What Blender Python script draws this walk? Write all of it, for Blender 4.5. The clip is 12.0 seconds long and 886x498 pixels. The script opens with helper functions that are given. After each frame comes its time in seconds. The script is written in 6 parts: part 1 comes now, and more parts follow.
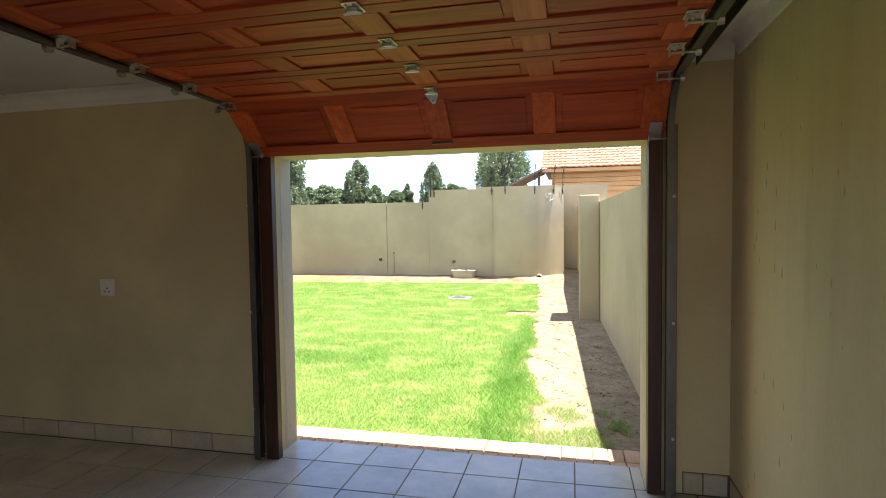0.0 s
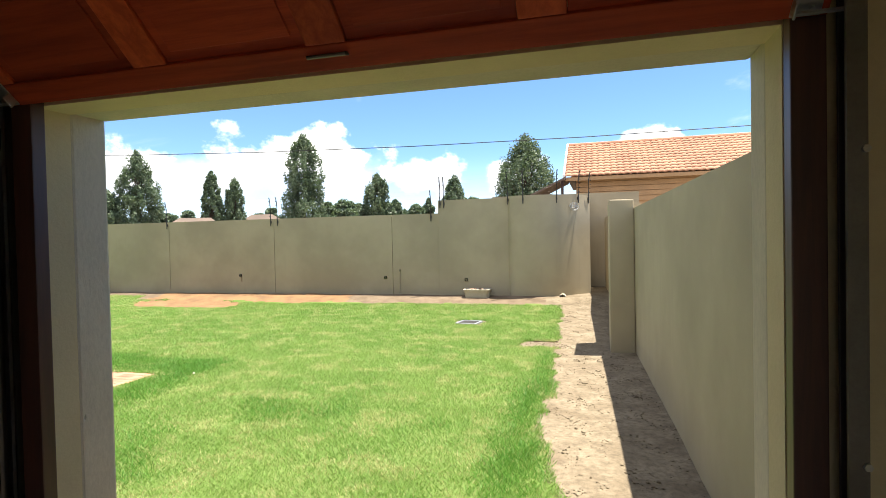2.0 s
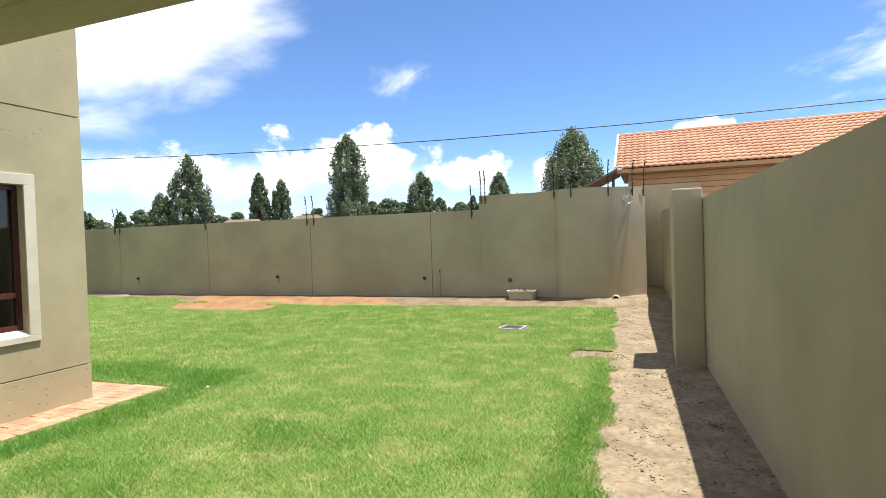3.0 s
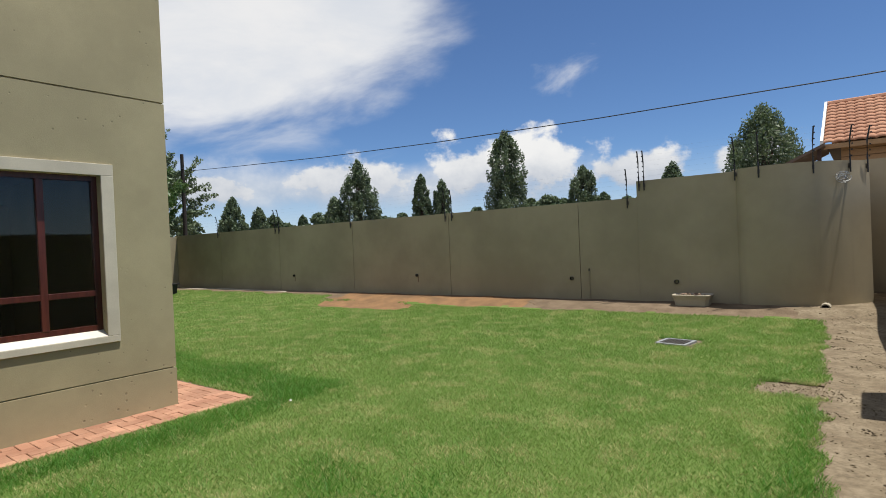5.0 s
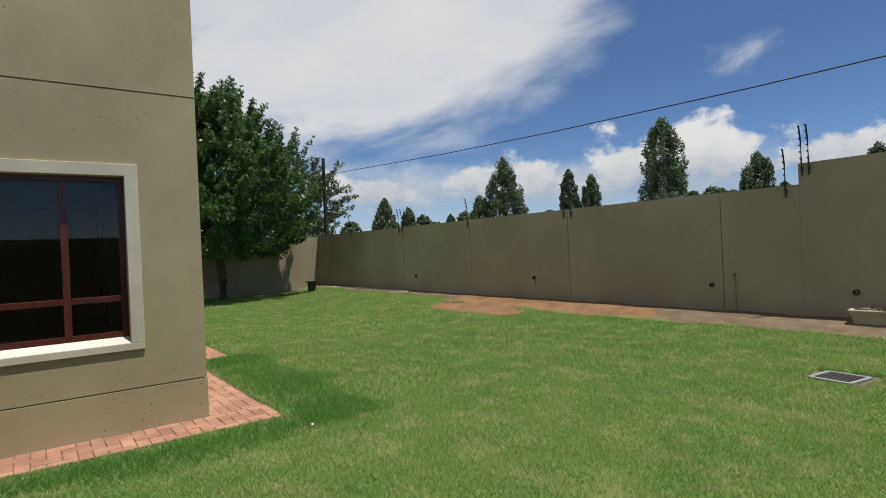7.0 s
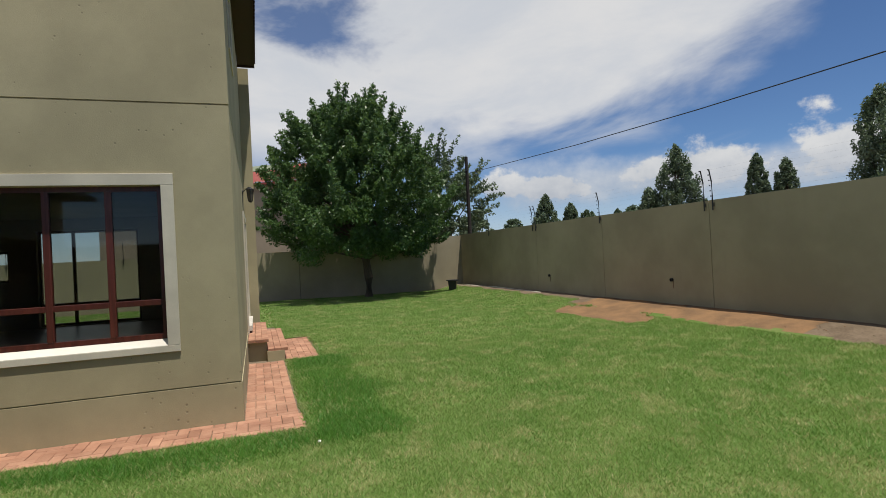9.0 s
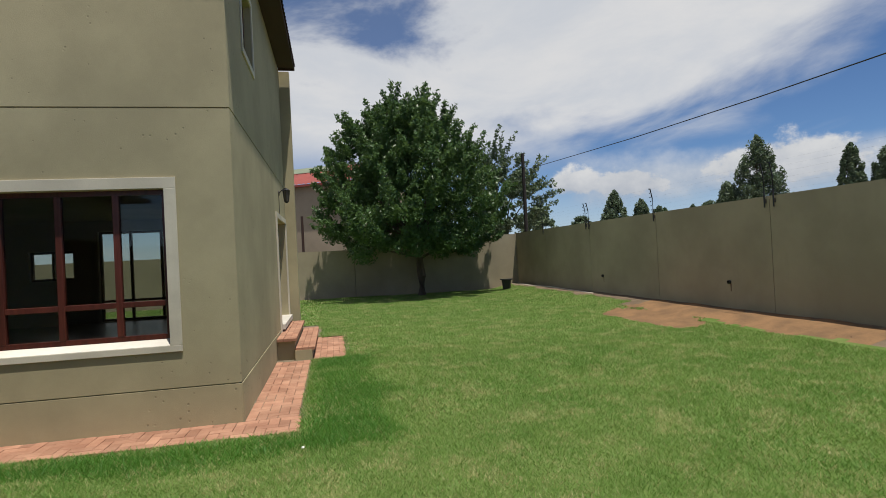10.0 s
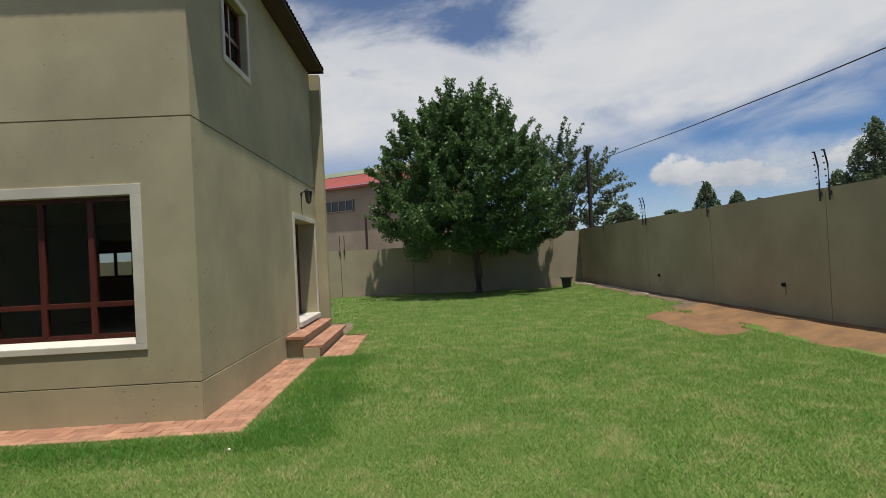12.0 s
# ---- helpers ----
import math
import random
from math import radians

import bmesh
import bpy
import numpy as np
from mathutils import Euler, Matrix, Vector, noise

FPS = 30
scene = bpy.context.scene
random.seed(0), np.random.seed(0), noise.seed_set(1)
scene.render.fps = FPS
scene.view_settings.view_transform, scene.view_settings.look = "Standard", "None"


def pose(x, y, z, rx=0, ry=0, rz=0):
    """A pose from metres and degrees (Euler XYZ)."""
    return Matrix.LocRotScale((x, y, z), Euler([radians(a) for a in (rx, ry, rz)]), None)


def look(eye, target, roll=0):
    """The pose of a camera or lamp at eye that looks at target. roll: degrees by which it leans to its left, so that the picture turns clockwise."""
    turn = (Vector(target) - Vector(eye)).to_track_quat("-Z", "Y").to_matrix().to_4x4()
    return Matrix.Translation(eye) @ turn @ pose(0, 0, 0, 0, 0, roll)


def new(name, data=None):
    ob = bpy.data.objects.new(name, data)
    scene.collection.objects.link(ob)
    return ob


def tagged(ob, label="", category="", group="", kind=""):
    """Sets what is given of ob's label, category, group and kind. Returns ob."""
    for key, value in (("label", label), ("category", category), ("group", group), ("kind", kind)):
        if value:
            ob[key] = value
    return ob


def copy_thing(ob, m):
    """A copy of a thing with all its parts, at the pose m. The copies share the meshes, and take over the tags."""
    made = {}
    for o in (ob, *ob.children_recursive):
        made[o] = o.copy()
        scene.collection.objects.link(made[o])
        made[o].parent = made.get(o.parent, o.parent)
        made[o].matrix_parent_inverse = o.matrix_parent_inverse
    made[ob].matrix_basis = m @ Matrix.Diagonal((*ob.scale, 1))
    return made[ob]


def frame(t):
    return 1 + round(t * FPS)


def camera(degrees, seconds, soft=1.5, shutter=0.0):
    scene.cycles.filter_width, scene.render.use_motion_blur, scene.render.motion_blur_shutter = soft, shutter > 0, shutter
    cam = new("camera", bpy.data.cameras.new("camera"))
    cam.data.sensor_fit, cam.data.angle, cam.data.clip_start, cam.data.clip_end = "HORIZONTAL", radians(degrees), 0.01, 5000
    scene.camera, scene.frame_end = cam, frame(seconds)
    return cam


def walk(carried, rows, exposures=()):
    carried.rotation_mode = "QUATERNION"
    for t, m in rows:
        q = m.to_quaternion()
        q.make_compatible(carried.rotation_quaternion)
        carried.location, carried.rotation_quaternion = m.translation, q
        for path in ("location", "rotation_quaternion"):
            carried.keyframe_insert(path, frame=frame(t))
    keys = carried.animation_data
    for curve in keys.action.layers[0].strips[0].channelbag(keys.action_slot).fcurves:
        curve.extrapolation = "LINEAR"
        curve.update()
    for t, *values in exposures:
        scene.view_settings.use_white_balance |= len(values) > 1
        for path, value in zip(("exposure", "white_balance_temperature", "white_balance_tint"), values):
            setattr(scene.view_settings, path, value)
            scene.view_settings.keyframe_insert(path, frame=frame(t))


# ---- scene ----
cam = camera(77.3, 12.0, soft=0.9)
PATH = [
    (0, (0.332, -0.074, 1.774), (-0.122, 1.871, 1.679), -0.8),
    (0.5, (0.347, 0.385, 1.763), (-0.108, 2.331, 1.685), -0.9),
    (1, (0.347, 0.84, 1.753), (-0.118, 2.784, 1.698), -1.1),
    (1.5, (0.332, 1.294, 1.745), (-0.155, 3.234, 1.701), -1.0),
    (2, (0.312, 1.756, 1.724), (-0.23, 3.68, 1.685), -1.2),
    (2.5, (0.267, 2.212, 1.704), (-0.36, 4.111, 1.666), -1.6),
    (3, (0.179, 2.658, 1.711), (-0.522, 4.531, 1.671), -1.9),
    (3.5, (0.11, 3.108, 1.703), (-0.745, 4.915, 1.668), -2.1),
    (5.5, (0.014, 4.67, 1.586), (-1.291, 6.186, 1.57), -2.5),
    (6, (0.023, 5.076, 1.588), (-1.372, 6.509, 1.577), -2.5),
    (6.5, (0.041, 5.477, 1.589), (-1.464, 6.794, 1.579), -2.6),
    (7, (0.044, 5.885, 1.592), (-1.564, 7.074, 1.589), -2.6),
    (9, (0.102, 7.481, 1.59), (-1.793, 8.121, 1.606), -3.0),
    (9.5, (0.078, 7.887, 1.593), (-1.856, 8.397, 1.609), -2.9),
    (10, (0.063, 8.26, 1.602), (-1.898, 8.654, 1.622), -2.9),
    (10.5, (0.051, 8.624, 1.608), (-1.926, 8.92, 1.63), -3.0),
    (11, (0.032, 8.999, 1.606), (-1.957, 9.207, 1.627), -2.8),
    (11.5, (0.023, 9.373, 1.608), (-1.971, 9.529, 1.631), -2.9),
    (12, (0.025, 9.739, 1.603), (-1.974, 9.805, 1.624), -2.9),
]
walk(cam, [(t, look(eye, target, roll)) for t, eye, target, roll in PATH],
     [(0.0, 2.28, 6650, 10), (1.0, 1.98, 6650, 10), (2.0, 1.5, 6700, 10), (3.0, 1.18, 6650, 10), (3.7, 0.86, 6600, 10), (5.4, 0.08, 6500, 10), (7.0, -0.04, 6500, 10), (12.0, -0.08, 6500, 10)])

# ---- light ----
SUN = Vector((0.51, 0.30, 2.2)).normalized()
sun_data = bpy.data.lights.new("sun", "SUN")
sun_data.energy, sun_data.angle, sun_data.color = 5.0, radians(0.53), (1.0, 0.95, 0.86)
sun_lamp = new("sun", sun_data)
sun_lamp.matrix_world = look(SUN * 60, (0, 0, 0))


def link(nt, a, b):
    nt.links.new(a, b)


def node(nt, kind, **inputs):
    n = nt.nodes.new(kind)
    for k, v in inputs.items():
        n.inputs[int(k[1:]) if k[0] == "i" and k[1:].isdigit() else k].default_value = v
    return n


def mathn(nt, op, a, b=None, c=None, clamp=False):
    n = nt.nodes.new("ShaderNodeMath")
    n.operation, n.use_clamp = op, clamp
    for i, v in enumerate((a, b, c)):
        if v is None:
            continue
        if isinstance(v, (int, float)):
            n.inputs[i].default_value = v
        else:
            nt.links.new(v, n.inputs[i])
    return n.outputs[0]


def smooth(nt, v, a, b):
    n = nt.nodes.new("ShaderNodeMapRange")
    n.interpolation_type = "SMOOTHSTEP"
    nt.links.new(v, n.inputs["Value"])
    n.inputs["From Min"].default_value, n.inputs["From Max"].default_value = a, b
    return n.outputs["Result"]


def mixc(nt, f, a, b, mode="MIX"):
    n = nt.nodes.new("ShaderNodeMix")
    n.data_type, n.blend_type = "RGBA", mode
    for sock, v in ((n.inputs["Factor"], f), (n.inputs["A"], a), (n.inputs["B"], b)):
        if isinstance(v, (int, float)):
            sock.default_value = v
        elif isinstance(v, tuple):
            sock.default_value = (*v, 1) if len(v) == 3 else v
        else:
            nt.links.new(v, sock)
    return n.outputs["Result"]


def make_world():
    """Clear summer sky with a broad veil of cirrus and heaped clouds low over the horizon."""
    w = bpy.data.worlds.new("sky")
    scene.world = w
    w.use_nodes = True
    nt = w.node_tree
    nt.nodes.clear()
    sky = nt.nodes.new("ShaderNodeTexSky")
    sky.sky_type, sky.sun_disc = "NISHITA", False
    sky.sun_elevation, sky.sun_rotation = math.asin(SUN.z), math.atan2(SUN.x, SUN.y)
    sky.altitude, sky.air_density, sky.dust_density, sky.ozone_density = 1500, 1.0, 0.1, 6.0
    tc = nt.nodes.new("ShaderNodeTexCoord")
    d = tc.outputs["Generated"]
    sep = nt.nodes.new("ShaderNodeSeparateXYZ")
    link(nt, d, sep.inputs[0])
    x, y, z = sep.outputs
    az = mathn(nt, "ARCTAN2", mathn(nt, "MULTIPLY", x, -1.0), y)
    el = mathn(nt, "ARCSINE", z)
    # flat layer for the veil
    zz = mathn(nt, "MAXIMUM", mathn(nt, "ADD", z, 0.12), 0.05)
    flat = nt.nodes.new("ShaderNodeCombineXYZ")
    link(nt, mathn(nt, "DIVIDE", x, zz), flat.inputs[0])
    link(nt, mathn(nt, "DIVIDE", y, zz), flat.inputs[1])
    warp = node(nt, "ShaderNodeTexNoise", Scale=1.6, Detail=6.0, Roughness=0.6, Distortion=0.4)
    link(nt, flat.outputs[0], warp.inputs["Vector"])
    stretch = nt.nodes.new("ShaderNodeMapping")
    stretch.inputs["Scale"].default_value = (1.0, 1.7, 1.0)
    stretch.inputs["Rotation"].default_value = (0, 0, radians(25))
    link(nt, flat.outputs[0], stretch.inputs[0])
    wisps = node(nt, "ShaderNodeTexNoise", Scale=1.1, Detail=7.0, Roughness=0.55, Distortion=0.3)
    link(nt, stretch.outputs[0], wisps.inputs["Vector"])

    def blob(a0, e0, ra, re, turn=0.0):
        c, s = math.cos(radians(turn)), math.sin(radians(turn))
        a1, e1 = mathn(nt, "SUBTRACT", az, radians(a0)), mathn(nt, "SUBTRACT", el, radians(e0))
        da = mathn(nt, "DIVIDE", mathn(nt, "ADD", mathn(nt, "MULTIPLY", a1, c), mathn(nt, "MULTIPLY", e1, s)), radians(ra))
        de = mathn(nt, "DIVIDE", mathn(nt, "SUBTRACT", mathn(nt, "MULTIPLY", e1, c), mathn(nt, "MULTIPLY", a1, s)), radians(re))
        rr = mathn(nt, "ADD", mathn(nt, "MULTIPLY", da, da), mathn(nt, "MULTIPLY", de, de))
        return mathn(nt, "SUBTRACT", 1.0, mathn(nt, "SQRT", rr))

    wn = mathn(nt, "SUBTRACT", wisps.outputs[0], 0.5)
    big = mathn(nt, "MAXIMUM", blob(64, 24, 31, 16), blob(98, 18, 44, 26))
    veil = smooth(nt, mathn(nt, "ADD", mathn(nt, "MULTIPLY", wn, 1.0), big), -0.02, 0.42)
    veil = mathn(nt, "MULTIPLY", veil, smooth(nt, el, radians(6.5), radians(13)))
    gap = smooth(nt, mathn(nt, "ADD", mathn(nt, "MULTIPLY", mathn(nt, "SUBTRACT", warp.outputs[0], 0.5), 3.2), mathn(nt, "MAXIMUM", blob(95, 25, 17, 7), blob(83, 22.5, 11, 4.2))), 0.0, 0.85)
    veil = mathn(nt, "MULTIPLY", veil, mathn(nt, "SUBTRACT", 1.0, mathn(nt, "MULTIPLY", gap, 0.92)))
    high = mathn(nt, "MULTIPLY", smooth(nt, mathn(nt, "ADD", mathn(nt, "MULTIPLY", wn, 0.5), el), radians(34), radians(52)), 0.5)
    behind = mathn(nt, "MULTIPLY", smooth(nt, mathn(nt, "ADD", mathn(nt, "MULTIPLY", y, -1.0), mathn(nt, "MULTIPLY", wn, 1.2)), 0.25, 0.7), 0.6)
    veil = mathn(nt, "MAXIMUM", veil, mathn(nt, "MAXIMUM", high, behind))
    wi = mathn(nt, "MAXIMUM", mathn(nt, "MULTIPLY", blob(24, 16.5, 5.5, 1.8, -42), 0.33), blob(-22, 14.5, 13, 5.5, -25))
    wis = mathn(nt, "MULTIPLY", smooth(nt, mathn(nt, "ADD", mathn(nt, "MULTIPLY", mathn(nt, "SUBTRACT", warp.outputs[0], 0.5), 3.0), wi), 0.2, 1.2), 0.75)
    veil = mathn(nt, "MAXIMUM", veil, wis)
    # heaped clouds by azimuth and elevation
    dirs = nt.nodes.new("ShaderNodeCombineXYZ")
    link(nt, mathn(nt, "MULTIPLY", az, 1.0), dirs.inputs[0])
    link(nt, mathn(nt, "MULTIPLY", el, 1.25), dirs.inputs[1])
    heap = node(nt, "ShaderNodeTexNoise", Scale=13.0, Detail=9.0, Roughness=0.58)
    link(nt, dirs.outputs[0], heap.inputs["Vector"])
    low = node(nt, "ShaderNodeTexNoise", Scale=3.2, Detail=2.0)
    link(nt, dirs.outputs[0], low.inputs["Vector"])
    puffs = mathn(nt, "MAXIMUM", blob(27.5, 8, 5.0, 4.4), blob(34, 7.5, 6, 3.4))
    puffs = mathn(nt, "MAXIMUM", puffs, blob(47, 7.3, 9, 2.6))
    puffs = mathn(nt, "MAXIMUM", puffs, blob(18, 6.5, 6, 2.8))
    puffs = mathn(nt, "MAXIMUM", puffs, mathn(nt, "MAXIMUM", blob(65, 6.6, 3.6, 1.7), blob(60, 6.3, 4.2, 1.9)))
    puffs = mathn(nt, "MAXIMUM", puffs, blob(8, 6.5, 4, 2.2))
    puffs = mathn(nt, "MAXIMUM", puffs, blob(-5, 8.5, 4, 2.0))
    edge = mathn(nt, "ADD", mathn(nt, "MULTIPLY", puffs, 1.0), mathn(nt, "MULTIPLY", mathn(nt, "SUBTRACT", heap.outputs[0], 0.5), 2.5))
    band = mathn(nt, "ADD", blob(43, 6.2, 32, 3.8), mathn(nt, "MULTIPLY", mathn(nt, "SUBTRACT", low.outputs[0], 0.5), 1.6))
    band = mathn(nt, "ADD", band, mathn(nt, "MULTIPLY", mathn(nt, "SUBTRACT", heap.outputs[0], 0.5), 0.8))
    cum = mathn(nt, "MAXIMUM", smooth(nt, edge, 0.08, 0.5), mathn(nt, "MULTIPLY", smooth(nt, band, 0.1, 0.75), 0.75))
    haze = mathn(nt, "MULTIPLY", smooth(nt, el, radians(9), radians(0)), 0.55)
    tone = smooth(nt, mathn(nt, "ADD", mathn(nt, "MULTIPLY", heap.outputs[0], 0.7), mathn(nt, "MULTIPLY", smooth(nt, el, radians(4), radians(11)), 0.5)), 0.2, 0.85)
    cumc = mixc(nt, tone, (0.50, 0.56, 0.66), (1.0, 1.0, 0.99))
    bg = node(nt, "ShaderNodeBackground", Strength=0.082)
    link(nt, mixc(nt, 1.0, sky.outputs[0], (0.87, 0.985, 1.11), "MULTIPLY"), bg.inputs["Color"])
    veilc = node(nt, "ShaderNodeBackground", Strength=0.82)
    link(nt, mixc(nt, smooth(nt, warp.outputs[0], 0.3, 0.7), (0.80, 0.83, 0.87), (0.97, 0.96, 0.94)), veilc.inputs["Color"])
    heapb = node(nt, "ShaderNodeBackground", Strength=0.77)
    link(nt, cumc, heapb.inputs["Color"])
    m0, m1, m2 = (nt.nodes.new("ShaderNodeMixShader") for _ in range(3))
    hz = node(nt, "ShaderNodeBackground", Strength=0.75)
    hz.inputs["Color"].default_value = (0.72, 0.83, 0.95, 1)
    link(nt, haze, m0.inputs[0]); link(nt, bg.outputs[0], m0.inputs[1]); link(nt, hz.outputs[0], m0.inputs[2])
    link(nt, mathn(nt, "MULTIPLY", veil, 0.9), m1.inputs[0]); link(nt, m0.outputs[0], m1.inputs[1]); link(nt, veilc.outputs[0], m1.inputs[2])
    link(nt, cum, m2.inputs[0]); link(nt, m1.outputs[0], m2.inputs[1]); link(nt, heapb.outputs[0], m2.inputs[2])
    out = nt.nodes.new("ShaderNodeOutputWorld")
    link(nt, m2.outputs[0], out.inputs[0])


make_world()


# ---- materials ----
def material(name, base, dark=None, light=None, rough=0.8, metal=0.0, scale=2.0, fine=60.0, bump=0.15, per_piece=0.0, pits=0.0, pit_scale=7.0, cluster=(0.4, 0.62), pit_share=0.35, streak=None, spec=0.5, stretch_by=(1, 1, 1), fine_amt=0.25):
    """A surface with broad stains, fine grain and relief. pits: small holes; per_piece: difference from piece to piece."""
    m = bpy.data.materials.new(name)
    m.use_nodes = True
    nt = m.node_tree
    bs = nt.nodes["Principled BSDF"]
    dark = dark or tuple(c * 0.75 for c in base)
    light = light or tuple(min(1, c * 1.2) for c in base)
    geo = nt.nodes.new("ShaderNodeNewGeometry")
    mp = nt.nodes.new("ShaderNodeMapping")
    mp.inputs["Scale"].default_value = stretch_by
    link(nt, geo.outputs["Position"], mp.inputs[0])
    pos = mp.outputs[0]
    n1 = node(nt, "ShaderNodeTexNoise", Scale=scale, Detail=5.0, Roughness=0.6)
    n2 = node(nt, "ShaderNodeTexNoise", Scale=fine, Detail=4.0, Roughness=0.7)
    link(nt, pos, n1.inputs["Vector"]); link(nt, pos, n2.inputs["Vector"])
    col = mixc(nt, smooth(nt, n1.outputs[0], 0.3, 0.7), dark, light)
    col = mixc(nt, 0.55, base, col)
    col = mixc(nt, mathn(nt, "MULTIPLY", smooth(nt, n2.outputs[0], 0.35, 0.75), fine_amt), col, tuple(c * 0.5 for c in base))
    height = n2.outputs[0]
    if pits:
        vo = node(nt, "ShaderNodeTexVoronoi", Scale=pit_scale, Randomness=1.0)
        link(nt, pos, vo.inputs["Vector"])
        n3 = node(nt, "ShaderNodeTexNoise", Scale=0.9, Detail=3.0)
        link(nt, pos, n3.inputs["Vector"])
        pick = nt.nodes.new("ShaderNodeSeparateColor")
        link(nt, vo.outputs["Color"], pick.inputs[0])
        size = mathn(nt, "MULTIPLY", mathn(nt, "MULTIPLY", pick.outputs[0], smooth(nt, n3.outputs[0], *cluster)), 0.085 * pits)
        size = mathn(nt, "MULTIPLY", size, mathn(nt, "GREATER_THAN", pick.outputs[1], pit_share))
        hole = mathn(nt, "LESS_THAN", vo.outputs["Distance"], size)
        # Shade inside each pit is painted as a darker base colour.
        col = mixc(nt, mathn(nt, "MULTIPLY", hole, 0.5), col, tuple(c * 0.35 for c in base))
        bowl = smooth(nt, mathn(nt, "SUBTRACT", vo.outputs["Distance"], mathn(nt, "MULTIPLY", size, 1.5)), 0.0, -0.12)
        height = mathn(nt, "SUBTRACT", height, mathn(nt, "MULTIPLY", mathn(nt, "MULTIPLY", bowl, mathn(nt, "GREATER_THAN", size, 0.01)), 14.0))
    if streak:
        n4 = nt.nodes.new("ShaderNodeMapping")
        n4.inputs["Scale"].default_value = (5, 5, 0.35)
        link(nt, geo.outputs["Position"], n4.inputs[0])
        n5 = node(nt, "ShaderNodeTexNoise", Scale=1.6, Detail=4.0)
        link(nt, n4.outputs[0], n5.inputs["Vector"])
        col = mixc(nt, mathn(nt, "MULTIPLY", smooth(nt, n5.outputs[0], 0.52, 0.75), 0.35), col, streak)
    if per_piece:
        oi = nt.nodes.new("ShaderNodeObjectInfo")
        f = mathn(nt, "ADD", mathn(nt, "MULTIPLY", oi.outputs["Random"], per_piece), 1.0 - per_piece * 0.5)
        hsv = nt.nodes.new("ShaderNodeHueSaturation")
        link(nt, f, hsv.inputs["Value"]); link(nt, col, hsv.inputs["Color"])
        col = hsv.outputs[0]
    link(nt, col, bs.inputs["Base Color"])
    bs.inputs["Metallic"].default_value = metal
    bs.inputs["Specular IOR Level"].default_value = spec
    link(nt, mathn(nt, "ADD", mathn(nt, "MULTIPLY", n1.outputs[0], 0.2), rough - 0.1, clamp=True), bs.inputs["Roughness"])
    if bump:
        bp = node(nt, "ShaderNodeBump", Strength=bump, Distance=0.01)
        link(nt, height, bp.inputs["Height"]); link(nt, bp.outputs[0], bs.inputs["Normal"])
    return m


def wood_material(name, base, dark, axis, rough=0.4, spec=0.5):
    """Varnished timber with grain along an axis."""
    m = bpy.data.materials.new(name)
    m.use_nodes = True
    nt = m.node_tree
    bs = nt.nodes["Principled BSDF"]
    geo = nt.nodes.new("ShaderNodeNewGeometry")
    mp = nt.nodes.new("ShaderNodeMapping")
    s = [14.0, 14.0, 14.0]
    s[axis] = 0.9
    mp.inputs["Scale"].default_value = s
    link(nt, geo.outputs["Position"], mp.inputs[0])
    n1 = node(nt, "ShaderNodeTexNoise", Scale=2.0, Detail=7.0, Roughness=0.65, Distortion=0.4)
    link(nt, mp.outputs[0], n1.inputs["Vector"])
    n2 = node(nt, "ShaderNodeTexNoise", Scale=1.6, Detail=2.0)
    link(nt, geo.outputs["Position"], n2.inputs["Vector"])
    oi = nt.nodes.new("ShaderNodeObjectInfo")
    col = mixc(nt, smooth(nt, n1.outputs[0], 0.3, 0.72), dark, base)
    col = mixc(nt, mathn(nt, "MULTIPLY", n2.outputs[0], 0.4), col, tuple(c * 0.55 for c in base))
    hsv = nt.nodes.new("ShaderNodeHueSaturation")
    link(nt, mathn(nt, "ADD", mathn(nt, "MULTIPLY", oi.outputs["Random"], 0.4), 0.8), hsv.inputs["Value"])
    link(nt, col, hsv.inputs["Color"]); link(nt, hsv.outputs[0], bs.inputs["Base Color"])
    bs.inputs["Roughness"].default_value = rough
    bs.inputs["Specular IOR Level"].default_value = spec
    bp = node(nt, "ShaderNodeBump", Strength=0.12, Distance=0.003)
    link(nt, n1.outputs[0], bp.inputs["Height"]); link(nt, bp.outputs[0], bs.inputs["Normal"])
    return m


